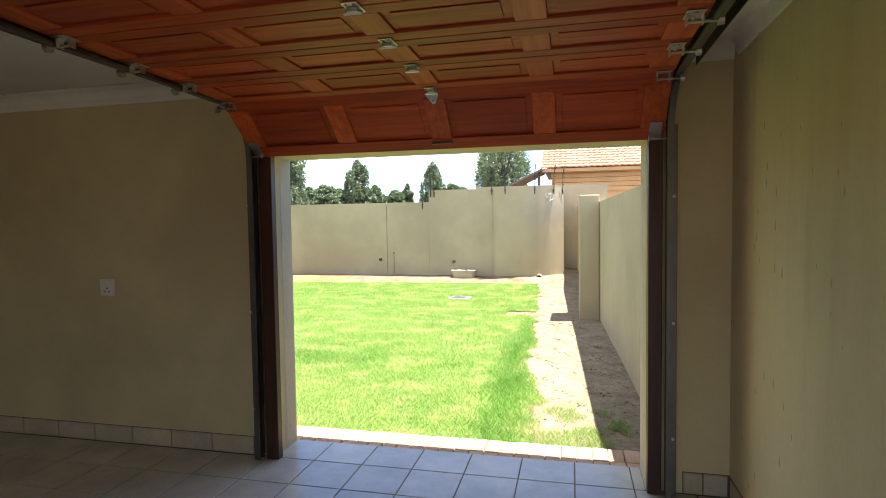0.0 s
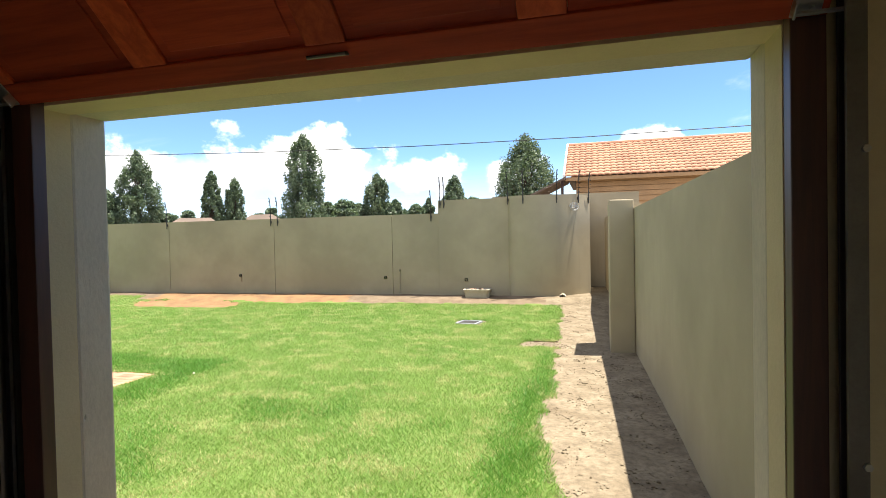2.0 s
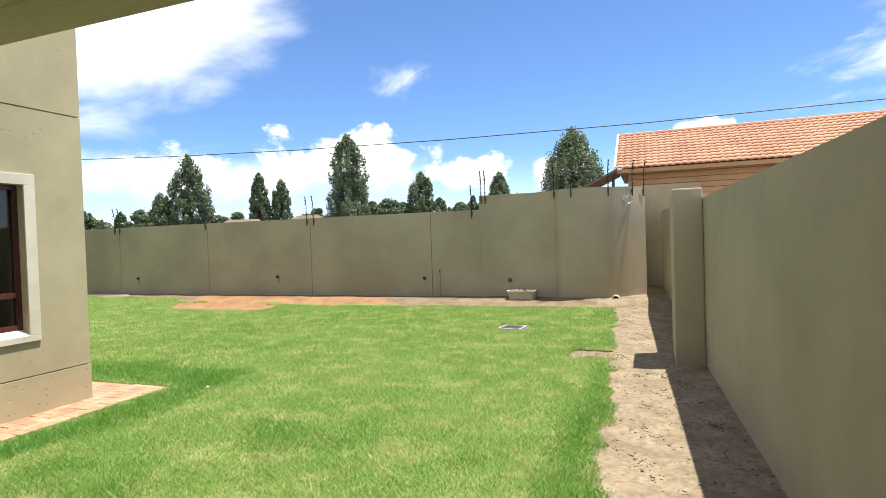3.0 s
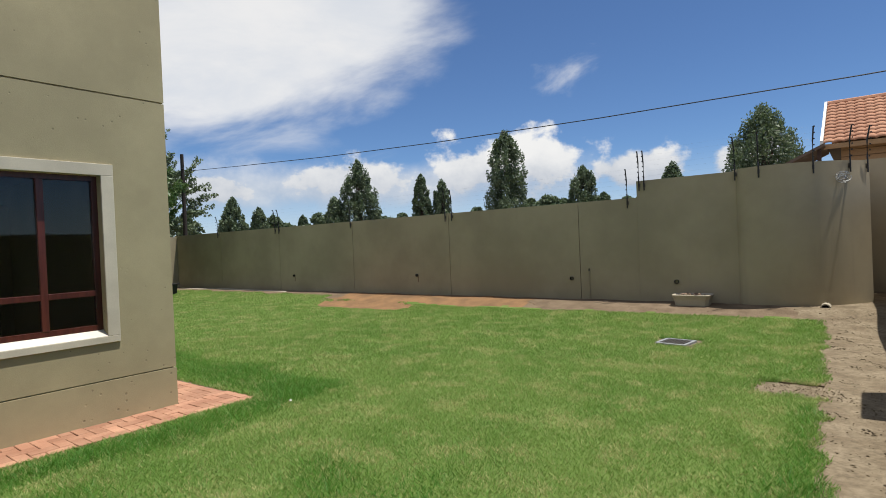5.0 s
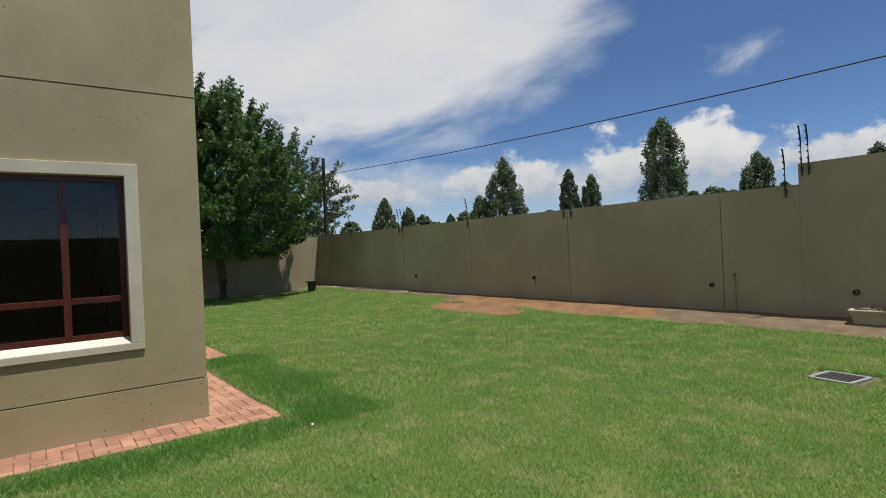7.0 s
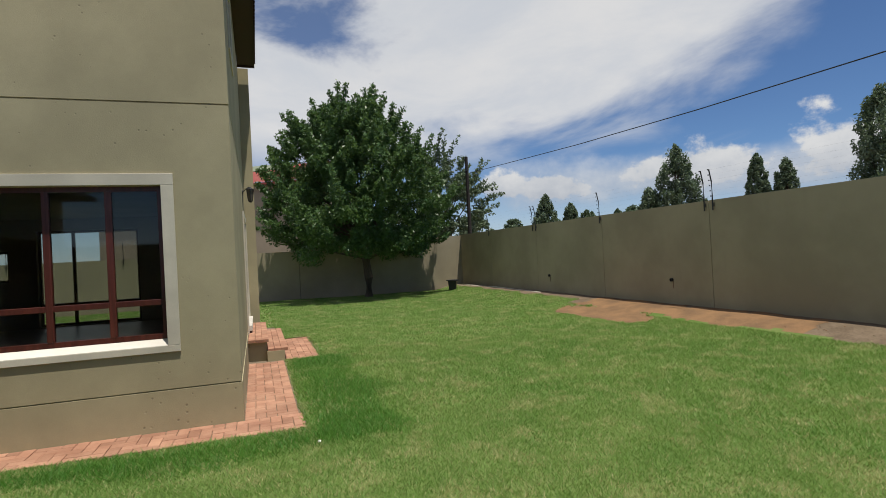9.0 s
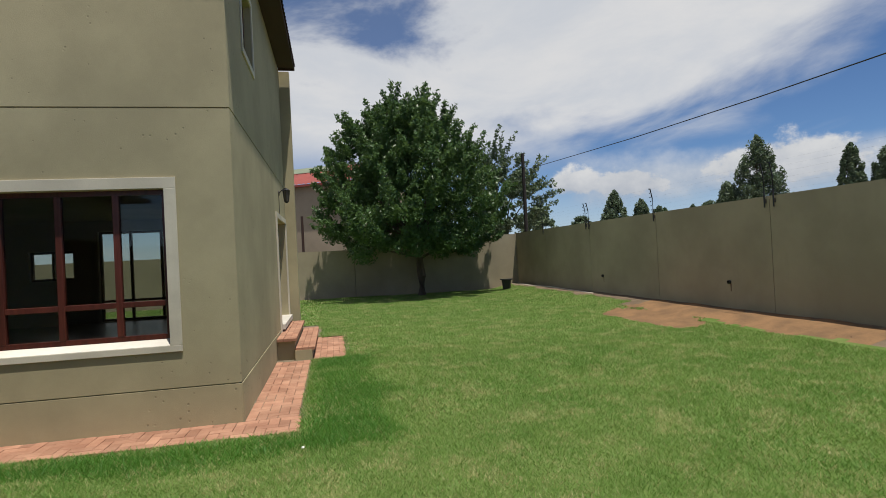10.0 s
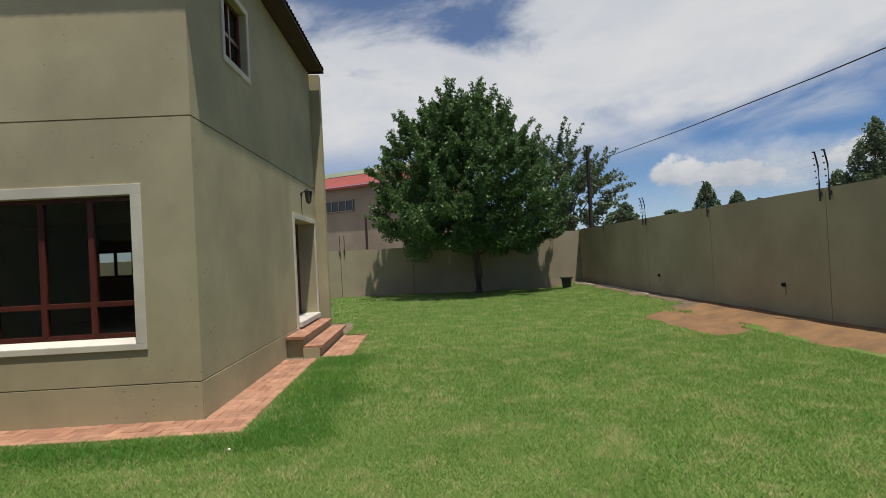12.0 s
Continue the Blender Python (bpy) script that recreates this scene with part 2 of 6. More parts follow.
def leaf_material(name, a, b, rough=0.5, through_amt=0.35, dry=None):
    """Leaf or blade: colour differs from leaf to leaf and in broad patches, some light passes through."""
    m = bpy.data.materials.new(name)
    m.use_nodes = True
    nt = m.node_tree
    bs = nt.nodes["Principled BSDF"]
    geo = nt.nodes.new("ShaderNodeNewGeometry")
    n1 = node(nt, "ShaderNodeTexNoise", Scale=0.7, Detail=4.0, Roughness=0.6)
    link(nt, geo.outputs["Position"], n1.inputs["Vector"])
    f = mathn(nt, "ADD", mathn(nt, "MULTIPLY", geo.outputs["Random Per Island"], 0.58), mathn(nt, "MULTIPLY", smooth(nt, n1.outputs[0], 0.36, 0.64), 0.42))
    col = mixc(nt, f, a, b)
    if dry:
        n2 = node(nt, "ShaderNodeTexNoise", Scale=2.0, Detail=5.0, Roughness=0.7)
        link(nt, geo.outputs["Position"], n2.inputs["Vector"])
        chance = mathn(nt, "ADD", 0.06, mathn(nt, "MULTIPLY", smooth(nt, n2.outputs[0], 0.47, 0.64), 0.62))
        white = nt.nodes.new("ShaderNodeTexWhiteNoise")
        white.noise_dimensions = "1D"
        link(nt, geo.outputs["Random Per Island"], white.inputs["W"])
        col = mixc(nt, mathn(nt, "LESS_THAN", white.outputs["Value"], chance), col, dry)
    link(nt, col, bs.inputs["Base Color"])
    bs.inputs["Roughness"].default_value = rough
    bs.inputs["Specular IOR Level"].default_value = 0.3
    tr = nt.nodes.new("ShaderNodeBsdfTranslucent")
    link(nt, mixc(nt, 0.35, col, (0.22, 0.34, 0.06), "MIX"), tr.inputs[0])
    ms = nt.nodes.new("ShaderNodeMixShader")
    ms.inputs[0].default_value = through_amt
    link(nt, bs.outputs[0], ms.inputs[1]); link(nt, tr.outputs[0], ms.inputs[2])
    link(nt, ms.outputs[0], nt.nodes["Material Output"].inputs[0])
    return m


PLASTER = material("khaki_plaster", (0.41, 0.36, 0.225), rough=0.9, scale=0.8, fine=90, bump=0.12, pits=2.3, pit_scale=13.0, cluster=(0.38, 0.6), pit_share=0.5, spec=0.2, fine_amt=0.12)
GARDEN_WALL = material("boundary_plaster", (0.365, 0.313, 0.218), rough=0.92, scale=0.6, fine=110, bump=0.2, streak=(0.33, 0.285, 0.205), spec=0.2, fine_amt=0.12)
INNER_PLASTER = material("garage_plaster", (0.61, 0.52, 0.315), rough=0.85, scale=1.0, fine=60, bump=0.2, spec=0.25, fine_amt=0.1)
SCUFFED = material("scuffed_garage_plaster", (0.62, 0.54, 0.32), rough=0.8, scale=1.0, fine=60, bump=0.25, pits=2.8, pit_scale=24.0, cluster=(0.46, 0.64), pit_share=0.6, streak=(0.50, 0.42, 0.24), spec=0.25, stretch_by=(1, 1, 0.34), fine_amt=0.1)
JAMB = material("reveal_plaster", (0.60, 0.54, 0.41), rough=0.85, scale=1.5, fine=60, bump=0.25, pits=1.2, pit_scale=14.0, spec=0.25, stretch_by=(1, 1, 0.5))
TRIM = material("cream_window_surround", (0.62, 0.57, 0.46), rough=0.8, scale=1.2, fine=80, bump=0.1, spec=0.3, fine_amt=0.1)
SILL = material("white_sill", (0.66, 0.62, 0.54), rough=0.7, scale=1.2, fine=80, bump=0.06, fine_amt=0.08)
CEILING = material("ceiling_board", (0.78, 0.76, 0.70), rough=0.9, scale=0.7, fine=50, bump=0.05, fine_amt=0.06)
CORNICE = material("cornice_white", (0.76, 0.74, 0.68), rough=0.8, scale=1.0, bump=0.03, fine_amt=0.05)
TILE = material("glazed_floor_tile", (0.55, 0.54, 0.50), rough=0.22, scale=3.0, fine=40, bump=0.02, per_piece=0.12, fine_amt=0.15)
GROUT = material("tile_grout", (0.16, 0.14, 0.11), rough=0.9, fine=150)
SKIRT_TILE = material("beige_skirting_tile", (0.52, 0.45, 0.34), rough=0.35, scale=3.0, fine=40, bump=0.02, per_piece=0.15)
PAVER = material("terracotta_paver", (0.40, 0.205, 0.13), dark=(0.28, 0.14, 0.09), light=(0.50, 0.30, 0.20), rough=0.9, scale=3.0, fine=120, bump=0.3, per_piece=0.35, spec=0.2)
SANDY_PAVER = material("sandy_paver", (0.50, 0.33, 0.22), dark=(0.36, 0.20, 0.12), light=(0.6, 0.46, 0.33), rough=0.92, scale=3.0, fine=120, bump=0.3, per_piece=0.3, spec=0.2)
MORTAR = material("sand_joint", (0.22, 0.15, 0.10), rough=0.95, fine=160)
WOOD = wood_material("meranti_door", (0.52, 0.083, 0.024), (0.27, 0.036, 0.012), 0, 0.52, 0.3)
# Stiles: grain turned, and colour brighter than WOOD for the light on them.
WOOD_UP = wood_material("meranti_stile_lit", (0.62, 0.12, 0.033), (0.36, 0.055, 0.016), 1, 0.5, 0.3)
FRAME_WOOD = wood_material("mahogany_frame", (0.135, 0.033, 0.022), (0.06, 0.015, 0.011), 2, 0.35)
POST_WOOD = wood_material("dark_door_post", (0.10, 0.035, 0.02), (0.045, 0.016, 0.01), 2, 0.45)
STEEL = material("galvanised_steel", (0.55, 0.55, 0.53), rough=0.38, metal=1.0, scale=6.0, fine=90, bump=0.05)
DARK_STEEL = material("dark_track_steel", (0.17, 0.16, 0.15), rough=0.5, metal=1.0, scale=5.0, fine=90, bump=0.05)
RUBBER = material("black_plastic", (0.02, 0.02, 0.02), rough=0.6, bump=0.05)
POST_BLACK = material("fence_post_paint", (0.012, 0.012, 0.013), rough=0.5, bump=0.02)
CONCRETE = material("weathered_concrete", (0.43, 0.385, 0.30), rough=0.95, scale=2.5, fine=70, bump=0.3)
SOIL = material("sandy_soil", (0.225, 0.18, 0.122), dark=(0.125, 0.095, 0.062), light=(0.30, 0.25, 0.178), rough=0.98, scale=3.2, fine=19, bump=1.0, spec=0.1, fine_amt=0.8)
LITTER = material("brown_litter", (0.125, 0.092, 0.054), dark=(0.07, 0.05, 0.03), light=(0.19, 0.14, 0.085), rough=0.95, scale=9.0, spec=0.1)
BROWN_SOIL = material("brown_soil", (0.19, 0.14, 0.095), dark=(0.10, 0.075, 0.05), light=(0.26, 0.2, 0.14), rough=0.98, scale=2.4, fine=30, bump=0.8, spec=0.1, fine_amt=0.6)
RED_SOIL = material("red_soil", (0.225, 0.14, 0.08), dark=(0.13, 0.08, 0.045), light=(0.32, 0.18, 0.085), rough=0.98, scale=2.0, fine=40, bump=0.6, spec=0.1, fine_amt=0.35)
THATCH = material("lawn_thatch", (0.13, 0.20, 0.05), dark=(0.08, 0.14, 0.03), light=(0.21, 0.24, 0.09), rough=1.0, scale=1.3, fine=45, bump=0.6, spec=0.05, fine_amt=0.4)
GRASS = leaf_material("lawn_blade", (0.115, 0.262, 0.043), (0.255, 0.375, 0.098), 0.55, 0.4, dry=(0.47, 0.45, 0.21))
LUSH = leaf_material("lush_blade", (0.046, 0.185, 0.018), (0.11, 0.285, 0.034), 0.5, 0.4)
LEAF = leaf_material("broad_leaf", (0.036, 0.088, 0.03), (0.115, 0.195, 0.068), 0.4, 0.3)
# Far foliage: distance haze is mixed into this paler, bluer leaf colour.
LEAF_FAR = leaf_material("hazed_far_leaf", (0.065, 0.105, 0.065), (0.165, 0.21, 0.13), 0.5, 0.2)
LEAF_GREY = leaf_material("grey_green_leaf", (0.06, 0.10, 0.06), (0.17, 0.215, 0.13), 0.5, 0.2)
COVER_FRAME = material("grey_cover_frame", (0.25, 0.265, 0.28), rough=0.7, scale=4.0, fine=80, bump=0.1)
BARK = material("bark", (0.10, 0.075, 0.055), rough=0.95, scale=8.0, fine=60, bump=0.8)
SHEET = material("brown_roof_sheet", (0.055, 0.022, 0.016), rough=0.5, scale=2.0, fine=40, bump=0.05)
TIMBER_DARK = material("dark_rafter", (0.05, 0.025, 0.018), rough=0.7, scale=3.0)
POLE_WOOD = material("creosoted_pole", (0.025, 0.02, 0.017), rough=0.85, scale=4.0, fine=50, bump=0.3)
ROOF_TILE = material("orange_roof_tile", (0.47, 0.225, 0.13), dark=(0.33, 0.15, 0.088), light=(0.58, 0.32, 0.2), rough=0.85, scale=0.9, fine=14, bump=0.1)
RED_SHEET = material("red_roof_sheet", (0.27, 0.05, 0.035), rough=0.6, scale=0.6, bump=0.05)
GREEN_SHEET = material("green_roof_sheet", (0.20, 0.23, 0.15), rough=0.6, scale=0.6, bump=0.05)
FACE_BRICK = material("tan_wall_boarding", (0.44, 0.27, 0.14), rough=0.85, scale=0.9, fine=14)
NEIGHBOUR = material("neighbour_plaster", (0.36, 0.30, 0.22), rough=0.92, scale=0.5, bump=0.1)
GREY_ROOF = material("far_roof", (0.15, 0.11, 0.085), rough=0.9, scale=0.5)
WHITE = material("white_paint", (0.78, 0.77, 0.74), rough=0.6, scale=1.0, bump=0.02, fine_amt=0.05)
ROOM = material("room_plaster", (0.46, 0.38, 0.31), rough=0.9, scale=0.8)
ROOM_FLOOR = material("room_floor", (0.17, 0.13, 0.095), rough=0.35, scale=1.5)
BLACK_GLAZE = material("dark_window", (0.03, 0.04, 0.05), rough=0.12, bump=0.0)
LAMP_GLASS = material("smoked_lamp_glass", (0.10, 0.09, 0.075), rough=0.2)


def make_glass():
    m = bpy.data.materials.new("window_glass")
    m.use_nodes = True
    nt = m.node_tree
    nt.nodes.remove(nt.nodes["Principled BSDF"])
    tr = nt.nodes.new("ShaderNodeBsdfTransparent")
    tr.inputs[0].default_value = (0.80, 0.82, 0.80, 1)
    gl = nt.nodes.new("ShaderNodeBsdfGlossy")
    gl.inputs["Roughness"].default_value = 0.02
    fr = node(nt, "ShaderNodeFresnel", IOR=1.45)
    ms = nt.nodes.new("ShaderNodeMixShader")
    link(nt, fr.outputs[0], ms.inputs[0]); link(nt, tr.outputs[0], ms.inputs[1]); link(nt, gl.outputs[0], ms.inputs[2])
    link(nt, ms.outputs[0], nt.nodes["Material Output"].inputs[0])
    return m


GLASS = make_glass()


# ---- building helpers ----
def mesh_of(name, bm, mat, smooth_faces=False):
    me = bpy.data.meshes.new(name)
    bmesh.ops.recalc_face_normals(bm, faces=bm.faces)
    bm.to_mesh(me)
    bm.free()
    me.materials.append(mat)
    if smooth_faces:
        me.polygons.foreach_set("use_smooth", [True] * len(me.polygons))
    return me


def part(name, bm, mat, parent=None, label="", smooth_faces=False):
    ob = new(name, mesh_of(name, bm, mat, smooth_faces))
    ob.parent = parent
    if label:
        ob["label"] = label
    return ob


def thing(name, at, label, category, group="", kind="", turn=0.0):
    ob = new(name)
    ob.empty_display_size = 0.2
    ob.matrix_world = pose(*at, 0, 0, turn)
    return tagged(ob, label, category, group, kind)


def box(bm, x0, x1, y0, y1, z0, z1, bevel=0.0):
    r = bmesh.ops.create_cube(bm, size=1, matrix=Matrix.LocRotScale(((x0 + x1) / 2, (y0 + y1) / 2, (z0 + z1) / 2), None, (abs(x1 - x0), abs(y1 - y0), abs(z1 - z0))))
    if bevel:
        es = list({e for v in r["verts"] for e in v.link_edges})
        bmesh.ops.bevel(bm, geom=es, offset=bevel, segments=2, affect="EDGES", profile=0.6)
    return bm


def boxes(*lists, bevel=0.0):
    bm = bmesh.new()
    for b in lists:
        box(bm, *b, bevel=bevel)
    return bm


def tube(bm, pts, r, sides=8, r_end=None, caps=True):
    """A round bar along points, tapering from r to r_end."""
    pts = [Vector(p) for p in pts]
    rings = []
    for i, p in enumerate(pts):
        d = (pts[min(i + 1, len(pts) - 1)] - pts[max(i - 1, 0)]).normalized()
        side = d.cross(Vector((0, 0, 1)))
        side = side.normalized() if side.length > 0.01 else Vector((1, 0, 0))
        up = side.cross(d)
        rr = r if r_end is None else r + (r_end - r) * i / (len(pts) - 1)
        rings.append([bm.verts.new(p + (side * math.cos(a) + up * math.sin(a)) * rr) for a in (math.tau * k / sides for k in range(sides))])
    for a, b in zip(rings, rings[1:]):
        for k in range(sides):
            bm.faces.new((a[k], a[(k + 1) % sides], b[(k + 1) % sides], b[k]))
    if caps:
        bm.faces.new(rings[0][::-1])
        bm.faces.new(rings[-1])
    return bm


def prism(bm, outline, z0, z1):
    """Upright prism over a plan outline."""
    lo = [bm.verts.new((x, y, z0)) for x, y in outline]
    hi = [bm.verts.new((x, y, z1)) for x, y in outline]
    n = len(outline)
    bm.faces.new(lo[::-1])
    bm.faces.new(hi)
    for i in range(n):
        bm.faces.new((lo[i], lo[(i + 1) % n], hi[(i + 1) % n], hi[i]))
    return bm


def raw_mesh(name, verts, faces, mat):
    """Mesh from number arrays, all faces with the same count of corners."""
    me = bpy.data.meshes.new(name)
    k = faces.shape[1]
    me.vertices.add(len(verts))
    me.vertices.foreach_set("co", np.ascontiguousarray(verts, dtype=np.float32).ravel())
    me.loops.add(faces.size)
    me.loops.foreach_set("vertex_index", np.ascontiguousarray(faces, dtype=np.int32).ravel())
    me.polygons.add(len(faces))
    me.polygons.foreach_set("loop_start", np.arange(0, faces.size, k, dtype=np.int32))
    me.update(calc_edges=True)
    me.materials.append(mat)
    return me


def smoothstep(a, b, v):
    t = np.clip((v - a) / (b - a), 0, 1)
    return t * t * (3 - 2 * t)


def ground_z(x, y):
    """The garden lies just under the paving, dips across the lawn and banks up against the far wall."""
    y = np.asarray(y, dtype=float)
    bank = 0.22 * smoothstep(14.9, 16.5, y) * (1 - smoothstep(40, 60, y))
    return -0.04 - 0.04 * smoothstep(8.5, 12.0, y) + bank


def wobble(x, y, s, seed):
    """Cheap smooth noise in the plane, about -1 to 1."""
    a = np.sin(x * s * 1.0 + seed) * np.cos(y * s * 1.3 + seed * 2.1)
    b = np.sin(x * s * 2.3 + y * s * 1.1 + seed * 0.7)
    c = np.sin(y * s * 3.1 - x * s * 1.7 + seed * 1.9)
    return (a + 0.6 * b + 0.4 * c) / 1.6


# ---- ground ----
def make_ground():
    xs = np.concatenate(([-700, -300, -120, -60, -40], np.arange(-27, 5.01, 0.4), [8, 15, 30, 60, 120, 300, 700]))
    ys = np.concatenate(([-700, -300, -120, -60, -30, -15, -7], np.arange(-5, 3.4, 0.8), np.arange(3.6, 14.1, 0.4), np.arange(14.4, 16.8, 0.1), np.arange(17.0, 18.5, 0.4), [20, 25, 32, 40, 50, 60, 120, 300, 700]))
    gx, gy = np.meshgrid(xs, ys)
    gz = ground_z(gx, gy) + 0.012 * wobble(gx, gy, 1.7, 3.0) * (np.abs(gx) < 28) * (gy > 4.4)
    gz = np.where((gx < 1.3) & (gx > -14.2) & (gy < 3.7), -0.09, gz)
    v = np.stack((gx, gy, gz), -1).reshape(-1, 3)
    w, hgt = len(xs), len(ys)
    i = (np.arange(hgt - 1)[:, None] * w + np.arange(w - 1)[None, :]).ravel()
    f = np.stack((i, i + 1, i + w + 1, i + w), -1)
    me = raw_mesh("ground", v, f, SOIL)
    me.polygons.foreach_set("use_smooth", np.ones(len(f), dtype=bool))
    return tagged(new("ground", me), "bare sandy soil ground of the garden", "ground", kind="structure")


make_ground()


def lawn_mask(x, y):
    """Above zero where turf grows."""
    x, y = np.asarray(x, float), np.asarray(y, float)
    w1, w2 = wobble(x, y, 2.2, 1.0), wobble(x, y, 9.0, 4.0)
    right = (-0.16 - 0.045 * (y - 5.9)) + 0.09 * w1 + 0.05 * w2 + 0.12 * smoothstep(7, 4.5, y) - x
    far_edge = np.where(x > -13.5, 15.62, 16.05) + 0.10 * w1 + 0.05 * w2 - y
    near = y - np.where(x > -5.46, 4.02, np.where(x > -9.44, 7.85, np.where(x > -11.99, 8.43, np.where(x > -13.6, 7.95, -30))))
    near = np.where((x <= -5.46) & (x > -5.65) & (y < 7.85), -1, near) + 0.02 * w2
    side = np.where(y < 7.85, np.where(x > -5.46, x + 5.46, np.where(x < -14.4, 1.0, -1.0)), 1.0)
    back = x + 24.0
    red = np.hypot((x + 11.3) / 1.9, (y - 15.2) / 0.54) - 1 + 0.15 * w1 + 0.1 * w2
    notch = np.maximum(np.abs(x + 0.62) - 0.34, np.abs(y - 10.95) - 0.27) + 0.06 * w2
    cover = np.maximum(np.abs(x + 2.33) - 0.31, np.abs(y - 13.13) - 0.30) + 0.05 * w2
    return np.minimum.reduce([right, far_edge, near, side, back, red * 1.5, notch, cover])


def sheet_where(name, mask, x0, x1, y0, y1, step, lift, mat, label, category):
    xs, ys = np.arange(x0, x1 + 1e-6, step), np.arange(y0, y1 + 1e-6, step)
    gx, gy = np.meshgrid(xs, ys)
    gz = ground_z(gx, gy) + lift + 0.012 * wobble(gx, gy, 1.7, 3.0)
    v = np.stack((gx, gy, gz), -1).reshape(-1, 3)
    w = len(xs)
    i = (np.arange(len(ys) - 1)[:, None] * w + np.arange(w - 1)[None, :]).ravel()
    f = np.stack((i, i + 1, i + w + 1, i + w), -1)
    keep = mask(v[f].mean(1)[:, 0], v[f].mean(1)[:, 1]) > 0
    me = raw_mesh(name, v, f[keep], mat)
    me.polygons.foreach_set("use_smooth", np.ones(int(keep.sum()), dtype=bool))
    return tagged(new(name, me), label, category, kind="structure")


sheet_where("lawn_bed", lambda x, y: lawn_mask(x, y) - 0.05, -24.0, 0.2, -6.0, 16.4, 0.1, 0.012, THATCH, "green lawn bed of thatch and roots", "lawn")


def red_mask(x, y):
    w1, w2 = wobble(x, y, 2.2, 1.0), wobble(x, y, 7.0, 4.0)
    a = 1.0 - np.hypot((x + 11.4) / 2.1, (y - 15.25) / 0.85)
    b = np.minimum(np.minimum(y - 15.1, 16.5 - y), np.minimum(x + 13.0, -6.5 - x))
    return np.maximum(a, b) + 0.15 * w1 + 0.14 * w2


sheet_where("red_soil_patch", red_mask, -14.5, -1.0, 13.8, 16.6, 0.08, 0.009, RED_SOIL, "bare red soil beside the lawn under the far wall", "soil")



def foot_mask(x, y):
    w1, w2 = wobble(x, y, 2.2, 1.0), wobble(x, y, 7.0, 4.0)
    return np.minimum(np.minimum(y - 15.25, 16.6 - y), np.minimum(x + 22.5, -1.1 - x)) + 0.1 * w1 + 0.08 * w2


sheet_where("brown_soil_strip", foot_mask, -23.0, -1.0, 15.0, 16.6, 0.08, 0.006, BROWN_SOIL, "bare brown soil banked along the wall foot", "soil")

# ---- garage shell ----
GX0, GX1, GY0, GY1, GY2, GF, GH, GC = -4.6, 1.2, -2.8, 3.30, 3.60, 0.19, 2.23, 2.76
DX0, DX1 = -1.65, 0.75
tagged(part("wall_front", boxes((GX0, DX0, GY1, 3.44, 0, GC), (DX1, GX1, GY1, 3.44, 0, GC), (DX0, DX1, GY1, 3.44, GH, GC)), INNER_PLASTER), "cream plastered garage wall around the open door", "wall", kind="structure")
tagged(part("wall_front_outer", boxes((-6.03, DX0, 3.44, GY2, -0.1, 3.1), (DX1, 1.45, 3.44, GY2, -0.1, 3.1), (DX0, DX1, 3.44, GY2, GH + 0.003, 3.1), bevel=0.012), JAMB), "pitted cream plaster of the garage door reveal", "wall", kind="structure")
tagged(part("wall_east", boxes((GX1, 1.45, GY0 - 0.2, 3.44, -0.1, 3.1)), SCUFFED), "scuffed cream plastered garage side wall", "wall", kind="structure")
tagged(part("wall_west", boxes((GX0 - 0.2, GX0, GY0 - 0.2, 3.44, -0.1, 3.1)), INNER_PLASTER), "plain plastered garage side wall", "wall", kind="structure")
# The opening behind the camera is unseen, added to light the garage interior.
tagged(part("wall_south", boxes((0.9, GX1, GY0 - 0.2, GY0, -0.1, 3.1), (GX0, -1.4, GY0 - 0.2, GY0, -0.1, 3.1), (-1.4, 0.9, GY0 - 0.2, GY0, GH, 3.1)), INNER_PLASTER), "unseen plastered garage back wall with an opening added to let daylight in", "wall", kind="structure")
tagged(part("ceiling", boxes((GX0, GX1, GY0, 3.44, GC, GC + 0.12)), CEILING), "flat painted garage ceiling", "ceiling", kind="structure")


def cornice_run(a, b, inward):
    """Coved moulding between wall and ceiling."""
    bm = bmesh.new()
    prof = [(0, -0.11), (0.012, -0.11), (0.018, -0.09)] + [(0.018 + 0.072 * (1 - math.cos(k * math.pi / 10)), -0.09 + 0.072 * math.sin(k * math.pi / 10)) for k in range(1, 6)] + [(0.11, -0.012), (0.11, 0), (0, 0)]
    ends = []
    for p in (a, b):
        ends.append([bm.verts.new((p[0] + inward[0] * u, p[1] + inward[1] * u, GC - 0.003 + w)) for u, w in prof])
    n = len(prof)
    for i in range(n):
        bm.faces.new((ends[0][i], ends[0][(i + 1) % n], ends[1][(i + 1) % n], ends[1][i]))
    bm.faces.new(ends[0]); bm.faces.new(ends[1][::-1])
    return bm


tagged(part("cornice", cornice_run((GX0, GY1), (GX1, GY1), (0, -1)), CORNICE), "white coved cornice under the garage ceiling", "cornice", kind="structure")
tagged(part("cornice_side", cornice_run((GX1, GY0), (GX1, GY1 - 0.11), (-1, 0)), CORNICE), "white coved cornice along the side wall", "cornice", kind="structure")

tagged(part("roof_eave_garage", boxes((-5.95, 1.45, 3.0, 4.24, 3.12, 3.2), (-5.95, 1.45, 4.2, 4.24, 3.10, 3.12)), SHEET), "deep eave over the garage door", "roof", kind="structure")

# ---- boundary walls ----
def gx_at(y):
    return 1.09 - 0.0385 * (y - 3.6)


